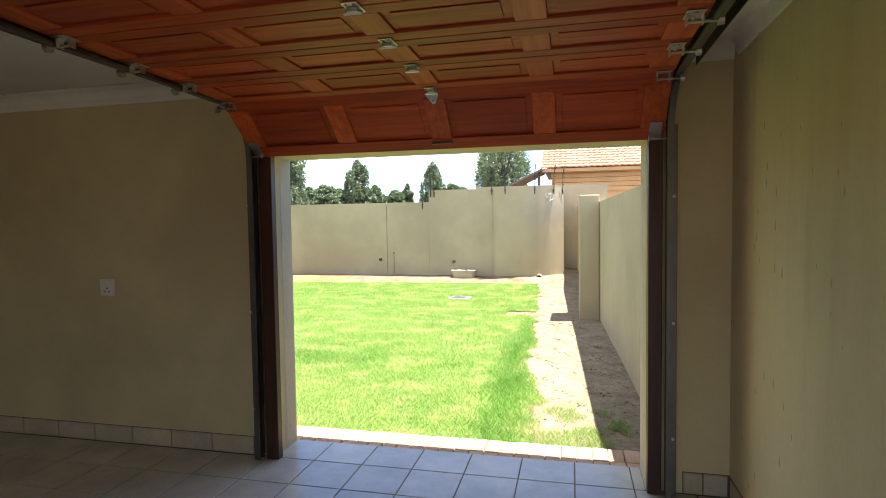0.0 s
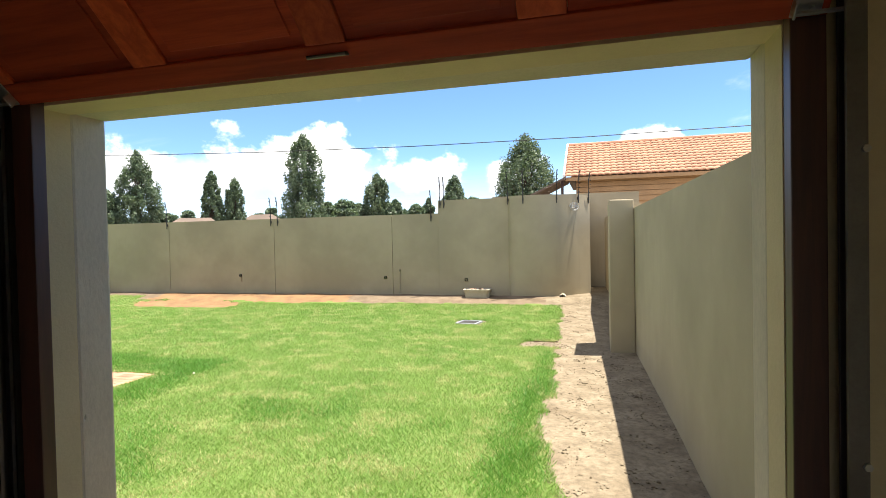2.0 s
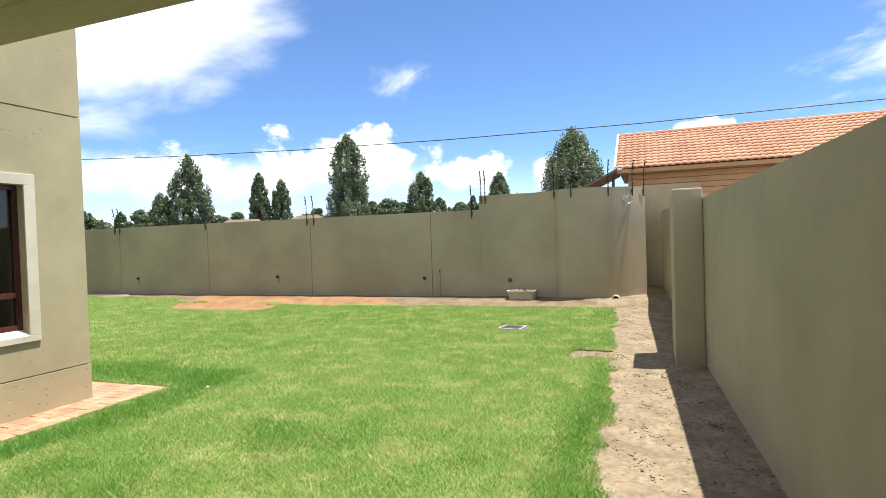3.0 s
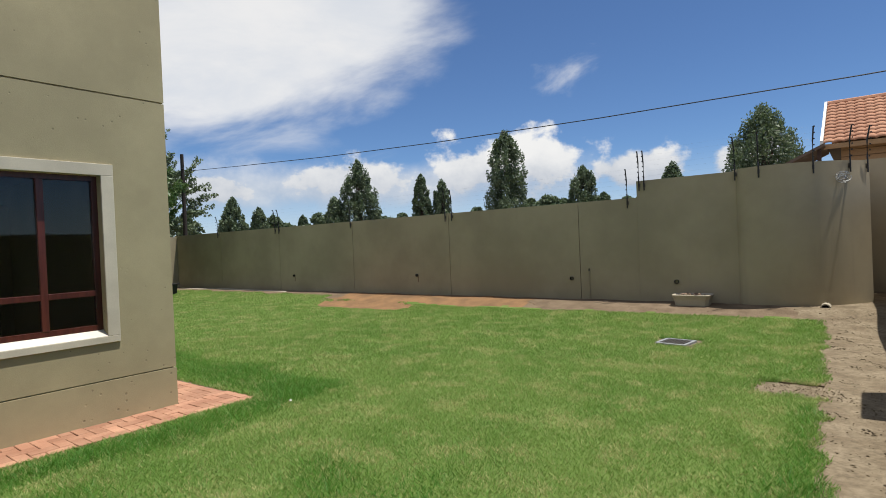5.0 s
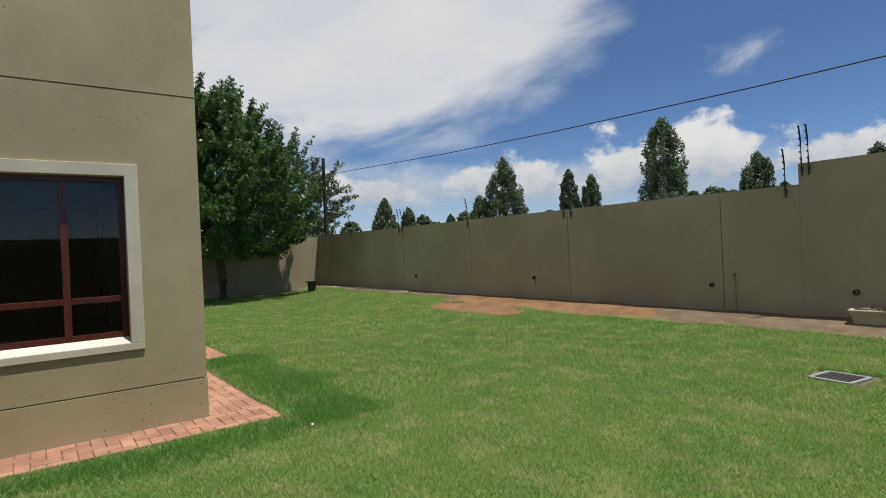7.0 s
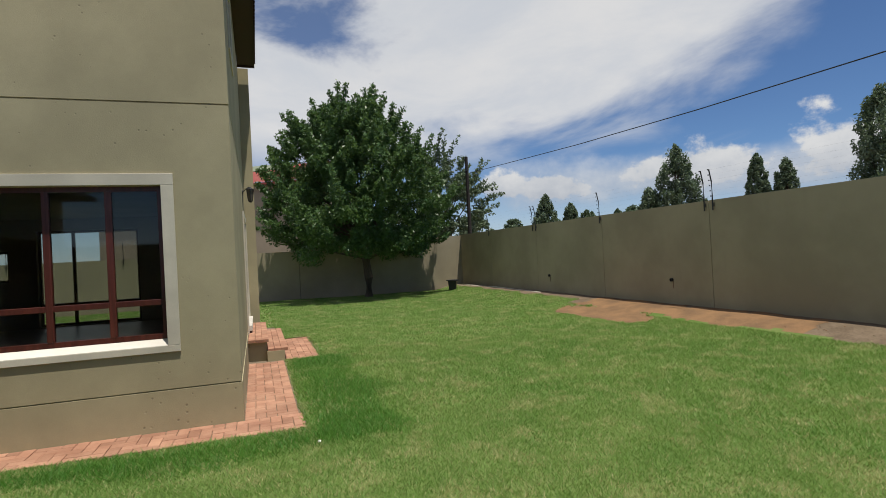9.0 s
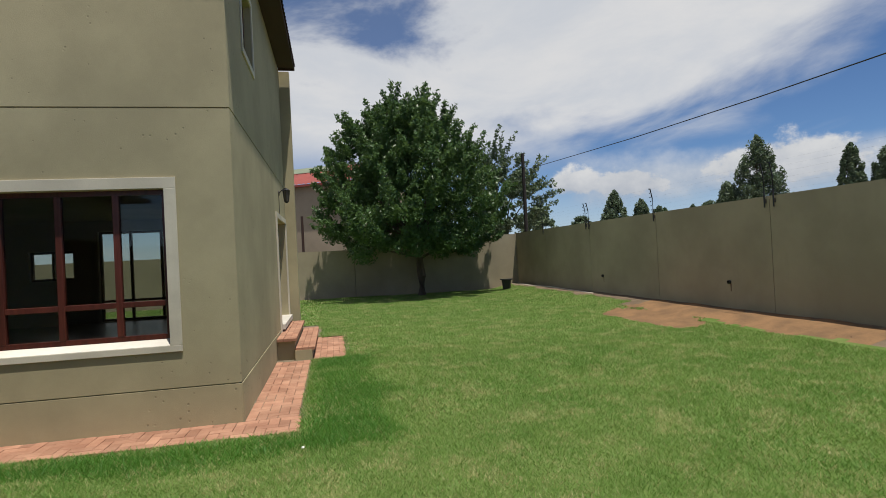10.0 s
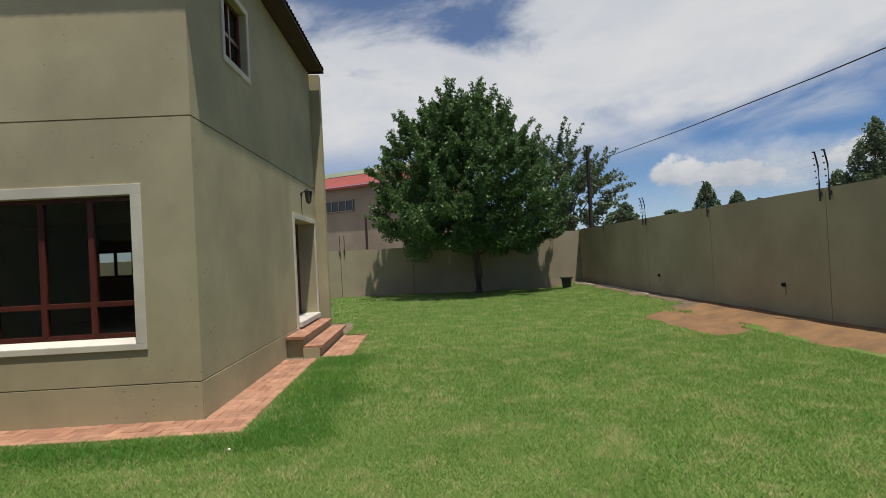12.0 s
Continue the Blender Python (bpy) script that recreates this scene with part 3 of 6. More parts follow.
bm = bmesh.new()
prism(bm, [(gx_at(3.6), 3.603), (gx_at(3.6) + 0.22, 3.603), (gx_at(19.3) + 0.22, 19.3), (gx_at(19.3), 19.3)], -0.3, 2.12)
tagged(part("wall_garden_side", bm, GARDEN_WALL), "khaki plastered boundary wall along the path", "wall", kind="structure")
bm = bmesh.new()
prism(bm, [(gx_at(11.5) + 0.003, 11.503), (gx_at(11.5) + 0.2, 11.503), (gx_at(19.3) + 0.2, 19.3), (gx_at(19.3) + 0.003, 19.3)], 2.12, 2.24)
tagged(part("wall_garden_side_top", bm, GARDEN_WALL), "taller stretch of boundary wall past the pier", "wall", kind="structure")
tagged(part("wall_passage_side", boxes((-0.28, -0.02, 17.65, 19.5, -0.3, 2.81)), GARDEN_WALL), "plastered wall of the narrow passage", "wall", kind="structure")
tagged(part("wall_pier", boxes((0.46, 0.822, 10.5, 11.5, -0.3, 2.25), bevel=0.02), GARDEN_WALL), "khaki plastered pier against the boundary wall", "wall", kind="structure")
tagged(part("wall_passage_end", boxes((-3.0, 1.5, 19.5, 19.7, -0.3, 3.02)), GARDEN_WALL), "plastered wall closing the passage", "wall", kind="structure")

JOINTS = (-24.5, -20.75, -16.9, -13.07, -9.21, -5.38, -4.0)
far_wall = tagged(part("wall_far", boxes((-24.5, -4.0, 16.702, 16.84, -0.3, 2.415)), GARDEN_WALL), "long khaki plastered garden wall with upright joints", "wall", kind="structure")
for a, b in zip(JOINTS, JOINTS[1:]):
    part("panel", boxes((a + (0.007 if a > -24 else 0), b - (0.007 if b < -4.5 else 0), 16.62, 16.70, -0.3, 2.42)), GARDEN_WALL, far_wall)
part("panel", boxes((-3.998, -2.0, 16.62, 16.84, -0.3, 2.78)), GARDEN_WALL, far_wall, "taller end panel of the garden wall")

arc = [(-2.03, 16.62), (-1.95, 16.50), (-1.80, 16.43), (-1.55, 16.39), (-1.25, 16.40), (-0.95, 16.47), (-0.70, 16.58), (-0.47, 16.74), (-0.28, 16.92), (-0.10, 17.17), (0.08, 17.50)]
def rounded(pts, n):
    """Smooth curve through plan points."""
    out = []
    for i in range(len(pts) - 1):
        p0, p1, p2, p3 = (Vector(pts[min(max(k, 0), len(pts) - 1)]) for k in (i - 1, i, i + 1, i + 2))
        for k in range(n):
            t = k / n
            q = 0.5 * (2 * p1 + (p2 - p0) * t + (2 * p0 - 5 * p1 + 4 * p2 - p3) * t * t + (3 * p1 - p0 - 3 * p2 + p3) * t ** 3)
            out.append((q.x, q.y))
    return out + [pts[-1]]


arc = rounded(arc, 6)
back_arc = [(x - 0.10, y + 0.24) for x, y in arc[::-1]]
bm = bmesh.new()
prism(bm, arc + [(-0.02, 17.62)] + back_arc[1:], -0.3, 2.81)
tagged(part("wall_curve", bm, GARDEN_WALL), "curved khaki plastered corner of the garden wall", "wall", kind="structure")

bm = boxes((-24.5, -24.28, -8, 6.05, -0.3, 2.0), (-24.5, -24.28, 6.07, 9.2, -0.3, 2.0), (-24.5, -24.28, 9.22, 16.62, -0.3, 2.38), (-24.52, -24.505, -8, 16.6, -0.3, 1.98))
tagged(part("wall_back", bm, GARDEN_WALL), "khaki plastered end wall shaded by the tree", "wall", kind="structure")

# ---- house ----
HX, HY, HW, HS = -6.03, 7.28, -13.95, 0.5
BAND, PLINTH, EAVE = 3.25, 0.378, 5.88
WIN = (4.02, 6.61, 0.88, 2.42)       # east window opening: y, y, z, z
DOOR = (-12.45, -10.55, 0.46, 2.44)  # north door opening: x, x, z, z
UPW = (-8.13, -7.2, 4.33, 5.25)     # upper window opening
WWIN = (3.1, 5.02, 0.47, 2.5)      # west window opening: y, y, z, z


def banded(lo, hi, holes, put):
    """Wall skin in three courses parted by grooves, with openings; put() takes a run along the wall and heights."""
    for z0, z1 in ((-0.2, PLINTH - 0.007), (PLINTH + 0.007, BAND - 0.008), (BAND + 0.008, EAVE)):
        cuts = sorted({z0, z1, *[min(max(q, z0), z1) for h in holes for q in h[2:]]})
        for a, b in zip(cuts, cuts[1:]):
            if b - a < 1e-4:
                continue
            start = lo
            for h in sorted(h for h in holes if h[2] <= a + 1e-4 and h[3] >= b - 1e-4):
                put(start, h[0], a, b)
                start = h[1]
            put(start, hi, a, b)


WALL_WIN = (WIN[0], WIN[1], WIN[2] - 0.1, WIN[3])
bm = bmesh.new()
for b in ((HX - 0.25, HX - 0.02, 3.603, WIN[0], -0.2, EAVE), (HX - 0.25, HX - 0.02, WIN[1], HY - 0.02, -0.2, EAVE), (HX - 0.25, HX - 0.02, WIN[0], WIN[1], -0.2, WIN[2] - 0.1), (HX - 0.25, HX - 0.02, WIN[0], WIN[1], WIN[3], EAVE)):
    box(bm, *b)
east = tagged(part("wall_house_east", bm, PLASTER), "khaki pitted plaster house wall with grooved bands", "wall", kind="structure")
banded(3.603, HY, [WALL_WIN], lambda a, b, z0, z1: part("plaster_course", boxes((HX - 0.0198, HX + (0.007 if z1 < PLINTH else 0.0), a, b, z0, z1)), PLASTER, east))

bm = bmesh.new()
X1 = HX - 0.252
for b in ((HW, DOOR[0], HY - 0.25, HY - 0.02, -0.2, EAVE), (DOOR[1], UPW[0], HY - 0.25, HY - 0.02, -0.2, EAVE), (UPW[1], X1, HY - 0.25, HY - 0.02, -0.2, EAVE),
          (DOOR[0], DOOR[1], HY - 0.25, HY - 0.02, -0.2, DOOR[2]), (DOOR[0], DOOR[1], HY - 0.25, HY - 0.02, DOOR[3], EAVE),
          (UPW[0], UPW[1], HY - 0.25, HY - 0.02, -0.2, UPW[2]), (UPW[0], UPW[1], HY - 0.25, HY - 0.02, UPW[3], EAVE)):
    box(bm, *b)
north = tagged(part("wall_house_north", bm, PLASTER), "khaki pitted plaster house wall above the steps", "wall", kind="structure")
banded(HW, HX - 0.02, [DOOR, UPW], lambda a, b, z0, z1: part("plaster_course", boxes((a, b, HY - 0.0198, HY + (0.007 if z1 < PLINTH else 0.0), z0, z1)), PLASTER, north))
tagged(part("wall_house_projection", boxes((-12.95, -12.74, HY + 0.003, 7.5, -0.2, EAVE)), PLASTER), "projecting khaki plaster wall at the end of the house", "wall", kind="structure")
W = WWIN
tagged(part("wall_house_west", boxes((HW, HW + 0.25, HS, 1.7, -0.2, EAVE), (HW, HW + 0.25, 2.6, W[0], -0.2, EAVE), (HW, HW + 0.25, 1.7, 2.6, -0.1, 1.45), (HW, HW + 0.25, 1.7, 2.6, 2.1, EAVE), (HW, HW + 0.25, W[1], HY - 0.252, -0.2, EAVE), (HW, HW + 0.25, W[0], W[1], -0.1, W[2]), (HW, HW + 0.25, W[0], W[1], W[3], EAVE)), ROOM), "house wall with a wide window", "wall", kind="structure")
tagged(part("wall_house_south", boxes((HW, HX, HS - 0.25, HS, -0.2, EAVE)), ROOM), "plain house wall", "wall", kind="structure")
tagged(part("wall_house_inner", boxes((HX - 0.25, HX, HS, 3.6, -0.2, EAVE)), ROOM), "plain house wall behind the garage", "wall", kind="structure")
tagged(part("floor_room", boxes((HW + 0.25, HX - 0.253, HS, HY - 0.253, 0.3, 0.45)), ROOM_FLOOR), "dark tiled room floor", "floor", kind="structure")
tagged(part("ceiling_room", boxes((HW + 0.25, HX - 0.253, HS, HY - 0.253, 2.75, 2.95)), ROOM), "shadowed room ceiling", "ceiling", kind="structure")


# ---- hip roof of corrugated sheet ----
def corrugated(bm, a, b, c, d, pitch, amp):
    """Wavy sheet on the quad a, b (eave) - c, d (ridge side); waves run up the slope."""
    a, b, c, d = map(Vector, (a, b, c, d))
    n = max(4, int((b - a).length / pitch) * 4)
    nrm = (b - a).cross(d - a).normalized()
    nrm = nrm if nrm.z > 0 else -nrm
    lo, hi = [], []
    for i in range(n + 1):
        t = i / n
        off = nrm * amp * math.sin(i * math.pi / 2)
        lo.append(bm.verts.new(a.lerp(b, t) + off))
        hi.append(bm.verts.new(d.lerp(c, t) + off))
    for i in range(n):
        bm.faces.new((lo[i], lo[i + 1], hi[i + 1], hi[i]))
    return bm


RX0, RX1, RY0, RY1, RZ, RID = -12.6, HX + 0.36, 0.2, HY + 0.38, 5.94, 7.6
roof = tagged(new("house_roof"), "dark brown corrugated hip roof of the house", "roof", kind="structure")
mid = (RY0 + RY1) / 2
run = RY1 - mid
for nm, q in (("north_slope", ((RX0, RY1, RZ), (RX1, RY1, RZ), (RX1 - run, mid, RID), (RX0, mid, RID))), ("east_slope", ((RX1, RY1, RZ), (RX1, RY0, RZ), (RX1 - run, mid, RID), (RX1 - run, mid, RID))), ("south_slope", ((RX1, RY0, RZ), (RX0, RY0, RZ), (RX0, mid, RID), (RX1 - run, mid, RID)))):
    part("roof_sheet", corrugated(bmesh.new(), *q, 0.15, 0.013), SHEET, roof)
part("fascia", boxes((RX0 + 0.003, RX1 - 0.03, RY1 - 0.05, RY1 - 0.03, EAVE + 0.0, RZ - 0.015)), TIMBER_DARK, roof)
part("fascia", boxes((RX1 - 0.05, RX1 - 0.03, RY0, RY1 - 0.052, EAVE + 0.0, RZ - 0.015)), TIMBER_DARK, roof)
part("soffit", boxes((RX0, RX1 - 0.052, HY + 0.002, RY1 - 0.052, EAVE + 0.02, EAVE + 0.03), (HX + 0.002, RX1 - 0.052, 3.0, HY, EAVE + 0.02, EAVE + 0.03)), TIMBER_DARK, roof)
part("wall_plate", boxes((RX0, HX - 0.26, HY - 0.25, HY - 0.003, EAVE + 0.003, 6.0), (HX - 0.25, HX - 0.003, 3.0, HY - 0.003, EAVE + 0.003, 6.0)), TIMBER_DARK, roof)
part("verge_board", boxes((RX0 - 0.03, RX0, HY, RY1 - 0.02, EAVE - 0.02, RZ + 0.06)), TIMBER_DARK, roof)


# ---- garage door and its gear ----
def make_garage_door():
    door = thing("garage_door", (0, 0, 0), "red-brown panelled timber sectional door raised on its tracks", "garage door")
    x0, x1 = -1.72, 0.83
    joints = [(3.262, 2.235), (2.925, 2.53), (2.56, 2.555), (2.19, 2.56), (1.81, 2.565), (1.43, 2.57), (1.05, 2.575)]
    cols, lowest = 4, None
    for (ya, za), (yb, zb) in zip(joints, joints[1:]):
        length = math.hypot(yb - ya, zb - za)
        ang = math.degrees(math.atan2(zb - za, -(yb - ya)))
        # local frame: x across, y up the section, z towards the room
        m = Matrix.Translation((0, ya, za)) @ Matrix(((1, 0, 0, 0), (0, (yb - ya) / length, -(zb - za) / length, 0), (0, (zb - za) / length, (yb - ya) / length, 0), (0, 0, 0, 1)))
        gap = 0.004
        lowest = lowest or (m, length)
        def put(nm, bm, mat, label=""):
            o = part(nm, bm, mat, door, label)
            o.matrix_local = m
            return o
        put("section_frame", boxes((x0, x1, gap, 0.085, -0.02, 0.02), (x0, x1, length - 0.075, length - gap, -0.02, 0.02), bevel=0.004), WOOD)
        step = (x1 - x0 - 0.13) / cols
        for c in range(cols + 1):
            cx = x0 + 0.065 + c * step + (0.022 if 0 < c < cols else 0.0)
            wd = 0.062 if 0 < c < cols else 0.064
            put("stile", boxes((cx - wd, cx + wd, 0.086, length - 0.076, -0.02, 0.019), bevel=0.004), WOOD_UP)
        for c in range(cols):
            a = x0 + 0.065 + c * step + 0.063 + (0.022 if c else 0.0)
            b = x0 + 0.065 + (c + 1) * step - 0.063 + (0.022 if c < cols - 1 else 0.0)
            bm = boxes((a + 0.001, b - 0.001, 0.0865, length - 0.0765, -0.012, 0.007))
            box(bm, a + 0.035, b - 0.035, 0.12, length - 0.11, 0.007, 0.013, bevel=0.003)
            put("panel", bm, WOOD)
    # hinges along the joints and roller brackets at the ends
    for k, (jy, jz) in enumerate(joints[1:]):
        for hx in (x0 + 0.087 + 2 * (x1 - x0 - 0.13) / 4,):
            bm = boxes((-0.03, 0.03, -0.05, 0.05, -0.004, 0.0), (-0.022, 0.022, -0.016, 0.016, -0.022, -0.004), bevel=0.003)
            tube(bm, [(-0.035, 0, -0.02), (0.035, 0, -0.02)], 0.008, 8)
            for by in (-0.035, 0.035):
                for bx in (-0.016, 0.016):
                    tube(bm, [(bx, by, -0.009), (bx, by, -0.003)], 0.006, 6)
            o = part("hinge", bm, STEEL, door, "galvanised hinge")
            o.matrix_local = pose(hx, jy, jz - 0.022)
        for hx, sgn in ((x0 + 0.05, -1), (x1 - 0.05, 1)):
            bm = boxes((-0.035, 0.035, -0.045, 0.045, -0.004, 0.0), (-0.032, -0.026, -0.018, 0.018, -0.04, -0.004), (0.026, 0.032, -0.018, 0.018, -0.04, -0.004), bevel=0.002)
            for by in (-0.032, 0.032):
                tube(bm, [(0.0, by, -0.01), (0.0, by, -0.003)], 0.007, 6)
            tube(bm, [(-0.03 * sgn, 0, -0.03), (sgn * 0.09, 0, -0.03)], 0.006, 6)
            tube(bm, [(sgn * 0.08, 0, -0.03), (sgn * 0.10, 0, -0.03)], 0.02, 12)
            o = part("roller_bracket", bm, STEEL, door, "galvanised roller bracket")
            o.matrix_local = pose(hx, jy, jz - 0.022)
    m, length = lowest
    for hx, sgn in ((x0 + 0.05, -1), (x1 - 0.05, 1)):
        bm = boxes((-0.032, 0.032, -0.05, 0.07, 0.0, 0.005), (-0.03 * sgn - 0.003, -0.03 * sgn + 0.003, -0.04, 0.0, 0.005, 0.035), bevel=0.002)
        for by in (-0.03, 0.01, 0.05):
            tube(bm, [(0.012 * sgn, by, 0.005), (0.012 * sgn, by, 0.011)], 0.006, 6)
        tube(bm, [(-0.03 * sgn, -0.03, 0.025), (sgn * 0.10, -0.03, 0.025)], 0.006, 6)
        part("bottom_bracket", bm, STEEL, door, "galvanised bottom bracket").matrix_local = m @ pose(hx, 0.06, 0.021)
    bm = bmesh.new()   # pointed lower leaf of the hinge at the bend
    prism(bm, [(-0.034, 0.03), (0.034, 0.03), (0.034, -0.02), (0.008, -0.075), (-0.008, -0.075), (-0.034, -0.02)], 0.0, 0.004)
    for bx, by in ((-0.018, -0.012), (0.018, -0.012), (0.0, -0.055)):
        tube(bm, [(bx, by, 0.004), (bx, by, 0.010)], 0.007, 6)
    part("hinge", bm, STEEL, door, "galvanised hinge").matrix_local = m @ pose(x0 + 0.087 + 2 * (x1 - x0 - 0.13) / 4, length - 0.03, 0.021)
    bm = tube(bmesh.new(), [(-0.07, 0, 0), (-0.06, -0.03, -0.01), (0.06, -0.03, -0.01), (0.07, 0, 0)], 0.006, 8)
    o = part("pull_handle", bm, DARK_STEEL, door, "small dark steel pull handle")
    o.matrix_local = pose(-0.43, 3.232, 2.262)
    return door


make_garage_door()


def track_profile(bm, pts, w, axis_x):
    """C-shaped rail along points in the plane of one door side."""
    prev = None
    pts = [Vector(p) for p in pts]
    for i, p in enumerate(pts):
        d = (pts[min(i + 1, len(pts) - 1)] - pts[max(i - 1, 0)]).normalized()
        nrm = Vector((1, 0, 0)).cross(d).normalized()
        prof = [(0, -w), (0, w), (axis_x * 0.035, w), (axis_x * 0.035, w - 0.012), (axis_x * 0.004, w - 0.004), (axis_x * 0.004, -w + 0.004), (axis_x * 0.035, -w + 0.012), (axis_x * 0.035, -w)]
        ring = [bm.verts.new(p + Vector((u, 0, 0)) + nrm * v) for u, v in prof]
        if prev:
            for k in range(8):
                bm.faces.new((prev[k], prev[(k + 1) % 8], ring[(k + 1) % 8], ring[k]))
        prev = ring
    return bm


for sgn, tx in ((-1, -1.735), (1, 0.875)):
    tr = thing("door_track", (0, 0, 0), "grey steel roller track of the garage door", "door track", "garage door tracks")
    pts = [(tx, 3.20, GF + 0.02), (tx, 3.20, 2.20)]
    pts += [(tx, 3.20 - 0.285 * (1 - math.cos(a)), 2.20 + 0.33 * math.sin(a)) for a in (math.pi / 2 * k / 8 for k in range(1, 9))]
    pts += [(tx, 2.5, 2.535), (tx, 1.2, 2.545), (tx, 0.4, 2.55)]
    part("rail", track_profile(bmesh.new(), pts, 0.027, -sgn), DARK_STEEL, tr)
    part("angle_iron", boxes((tx - 0.03, tx + 0.03, 3.235, 3.24, GF + 0.01, 2.3), (tx - sgn * 0.0 - 0.0025, tx + 0.0025, 3.24, 3.296, GF + 0.01, 2.3)), DARK_STEEL, tr)
    part("angle_iron", boxes((tx + sgn * 0.02, tx + sgn * 0.055, 0.4, 2.9, 2.585, 2.59), (tx + sgn * 0.052, tx + sgn * 0.056, 0.4, 2.9, 2.53, 2.585)), DARK_STEEL, tr)
    for hz in (0.55, 1.2, 1.9):
        part("track_bolt", tube(bmesh.new(), [(tx, 3.165, hz), (tx, 3.175, hz)], 0.009, 6), STEEL, tr)
    part("hanger", boxes((tx - 0.015, tx + 0.015, 0.6, 0.604, 2.55, GC)), STEEL, tr)
for a, b in ((-1.69, -1.60), (0.752, 0.828)):
    tagged(part("trim_post", boxes((a, b, 3.245, 3.298, GF, 2.245), bevel=0.004), POST_WOOD), "dark stained timber post beside the door opening", "trim", kind="structure")


def make_socket():
    s = thing("wall_socket", (-2.975, GY1, 1.335), "white plastic wall socket on the garage wall", "socket")
    part("plate", boxes((-0.06, 0.06, -0.012, 0.0, -0.06, 0.06), bevel=0.004), WHITE, s)
    part("switch", boxes((-0.012, 0.012, -0.02, -0.012, 0.015, 0.045), bevel=0.002), WHITE, s)
    for a, b in ((0.0, -0.005), (-0.018, -0.03), (0.018, -0.03)):
        part("pin_hole", tube(bmesh.new(), [(a, -0.0135, b), (a, -0.0122, b)], 0.006, 8), RUBBER, s)


make_socket()


# ---- house joinery ----
def bars_window(name, at, turn, width, height, mullions, transom, label, inner=0.09, surround=0.115, sill=True):
    """Timber window with a plastered surround. Local x runs along the wall, local -y is outdoors; the opening starts at (0, 0)."""
    w = thing(name, at, label, "window", kind="structure", turn=turn)
    fr = 0.05
    yy = inner
    part("window_frame", boxes((0, width, yy, yy + 0.06, 0, fr), (0, width, yy, yy + 0.06, height - fr, height), (0, fr, yy, yy + 0.06, fr, height - fr), (width - fr, width, yy, yy + 0.06, fr, height - fr)), FRAME_WOOD, w, "dark mahogany frame")
    xs = [fr, *mullions, width - fr]
    for mx in mullions:
        part("mullion", boxes((mx - 0.03, mx + 0.03, yy - 0.004, yy + 0.056, fr, height - fr), bevel=0.005), FRAME_WOOD, w)
    zs = [fr, height - fr] if transom is None else [fr, transom, height - fr]
    for a, b in zip(xs, xs[1:]):
        a2, b2 = a + (0.03 if a > fr else 0), b - (0.03 if b < width - fr else 0)
        if transom is not None:
            part("transom", boxes((a2, b2, yy, yy + 0.054, transom - 0.028, transom + 0.028), bevel=0.004), FRAME_WOOD, w)
        for z0, z1 in zip(zs, zs[1:]):
            z2, z3 = z0 + (0.028 if z0 > fr else 0), z1 - (0.028 if z1 < height - fr else 0)
            g = part("pane", boxes((a2, b2, yy + 0.028, yy + 0.032, z2, z3)), GLASS, w, "clear glass pane")
            g.visible_shadow = False
    if surround:
        s = surround
        low = -0.062 if sill else 0.0
        part("surround", boxes((-s, width + s, -0.02, -0.001, height, height + s), (-s, 0, -0.02, -0.001, low, height), (width, width + s, -0.02, -0.001, low, height), (-s, width + s, -0.02, -0.001, -0.128 if sill else -s, low), bevel=0.004), TRIM, w, "raised cream plaster surround")
    if sill:
        bm = bmesh.new()
        prof = [(-0.018, -0.075), (-0.018, -0.059), (yy - 0.002, -0.003), (yy - 0.002, -0.02), (0.02, -0.09), (-0.004, -0.09)]
        ends = [[bm.verts.new((xx, py, pz)) for py, pz in prof] for xx in (0.001, width - 0.001)]
        for i in range(6):
            bm.faces.new((ends[0][i], ends[0][(i + 1) % 6], ends[1][(i + 1) % 6], ends[1][i]))
        bm.faces.new(ends[0]); bm.faces.new(ends[1][::-1])
        part("window_sill", bm, SILL, w, "white sloping plaster sill")
    return w


bars_window("window_1", (HX, WIN[0], WIN[2]), 90, WIN[1] - WIN[0], WIN[3] - WIN[2], [0.51, 1.04, 1.57, 2.10], 0.37, "wide mahogany window with a cream surround and sill")
bars_window("window_2", (UPW[1], HY, UPW[2]), 180, UPW[1] - UPW[0], UPW[3] - UPW[2], [0.485], 0.42, "upper mahogany window with a cream surround", surround=0.085, sill=False)
bars_window("window_3", (HW, W[1], W[2]), -90, W[1] - W[0], W[3] - W[2], [0.62, 1.27], 0.45, "wide mahogany window at the back of the room", surround=0, sill=False)

bars_window("window_4", (HW, 2.6, 1.45), -90, 0.9, 0.65, [0.45], None, "small mahogany window at the back of the room", surround=0, sill=False)


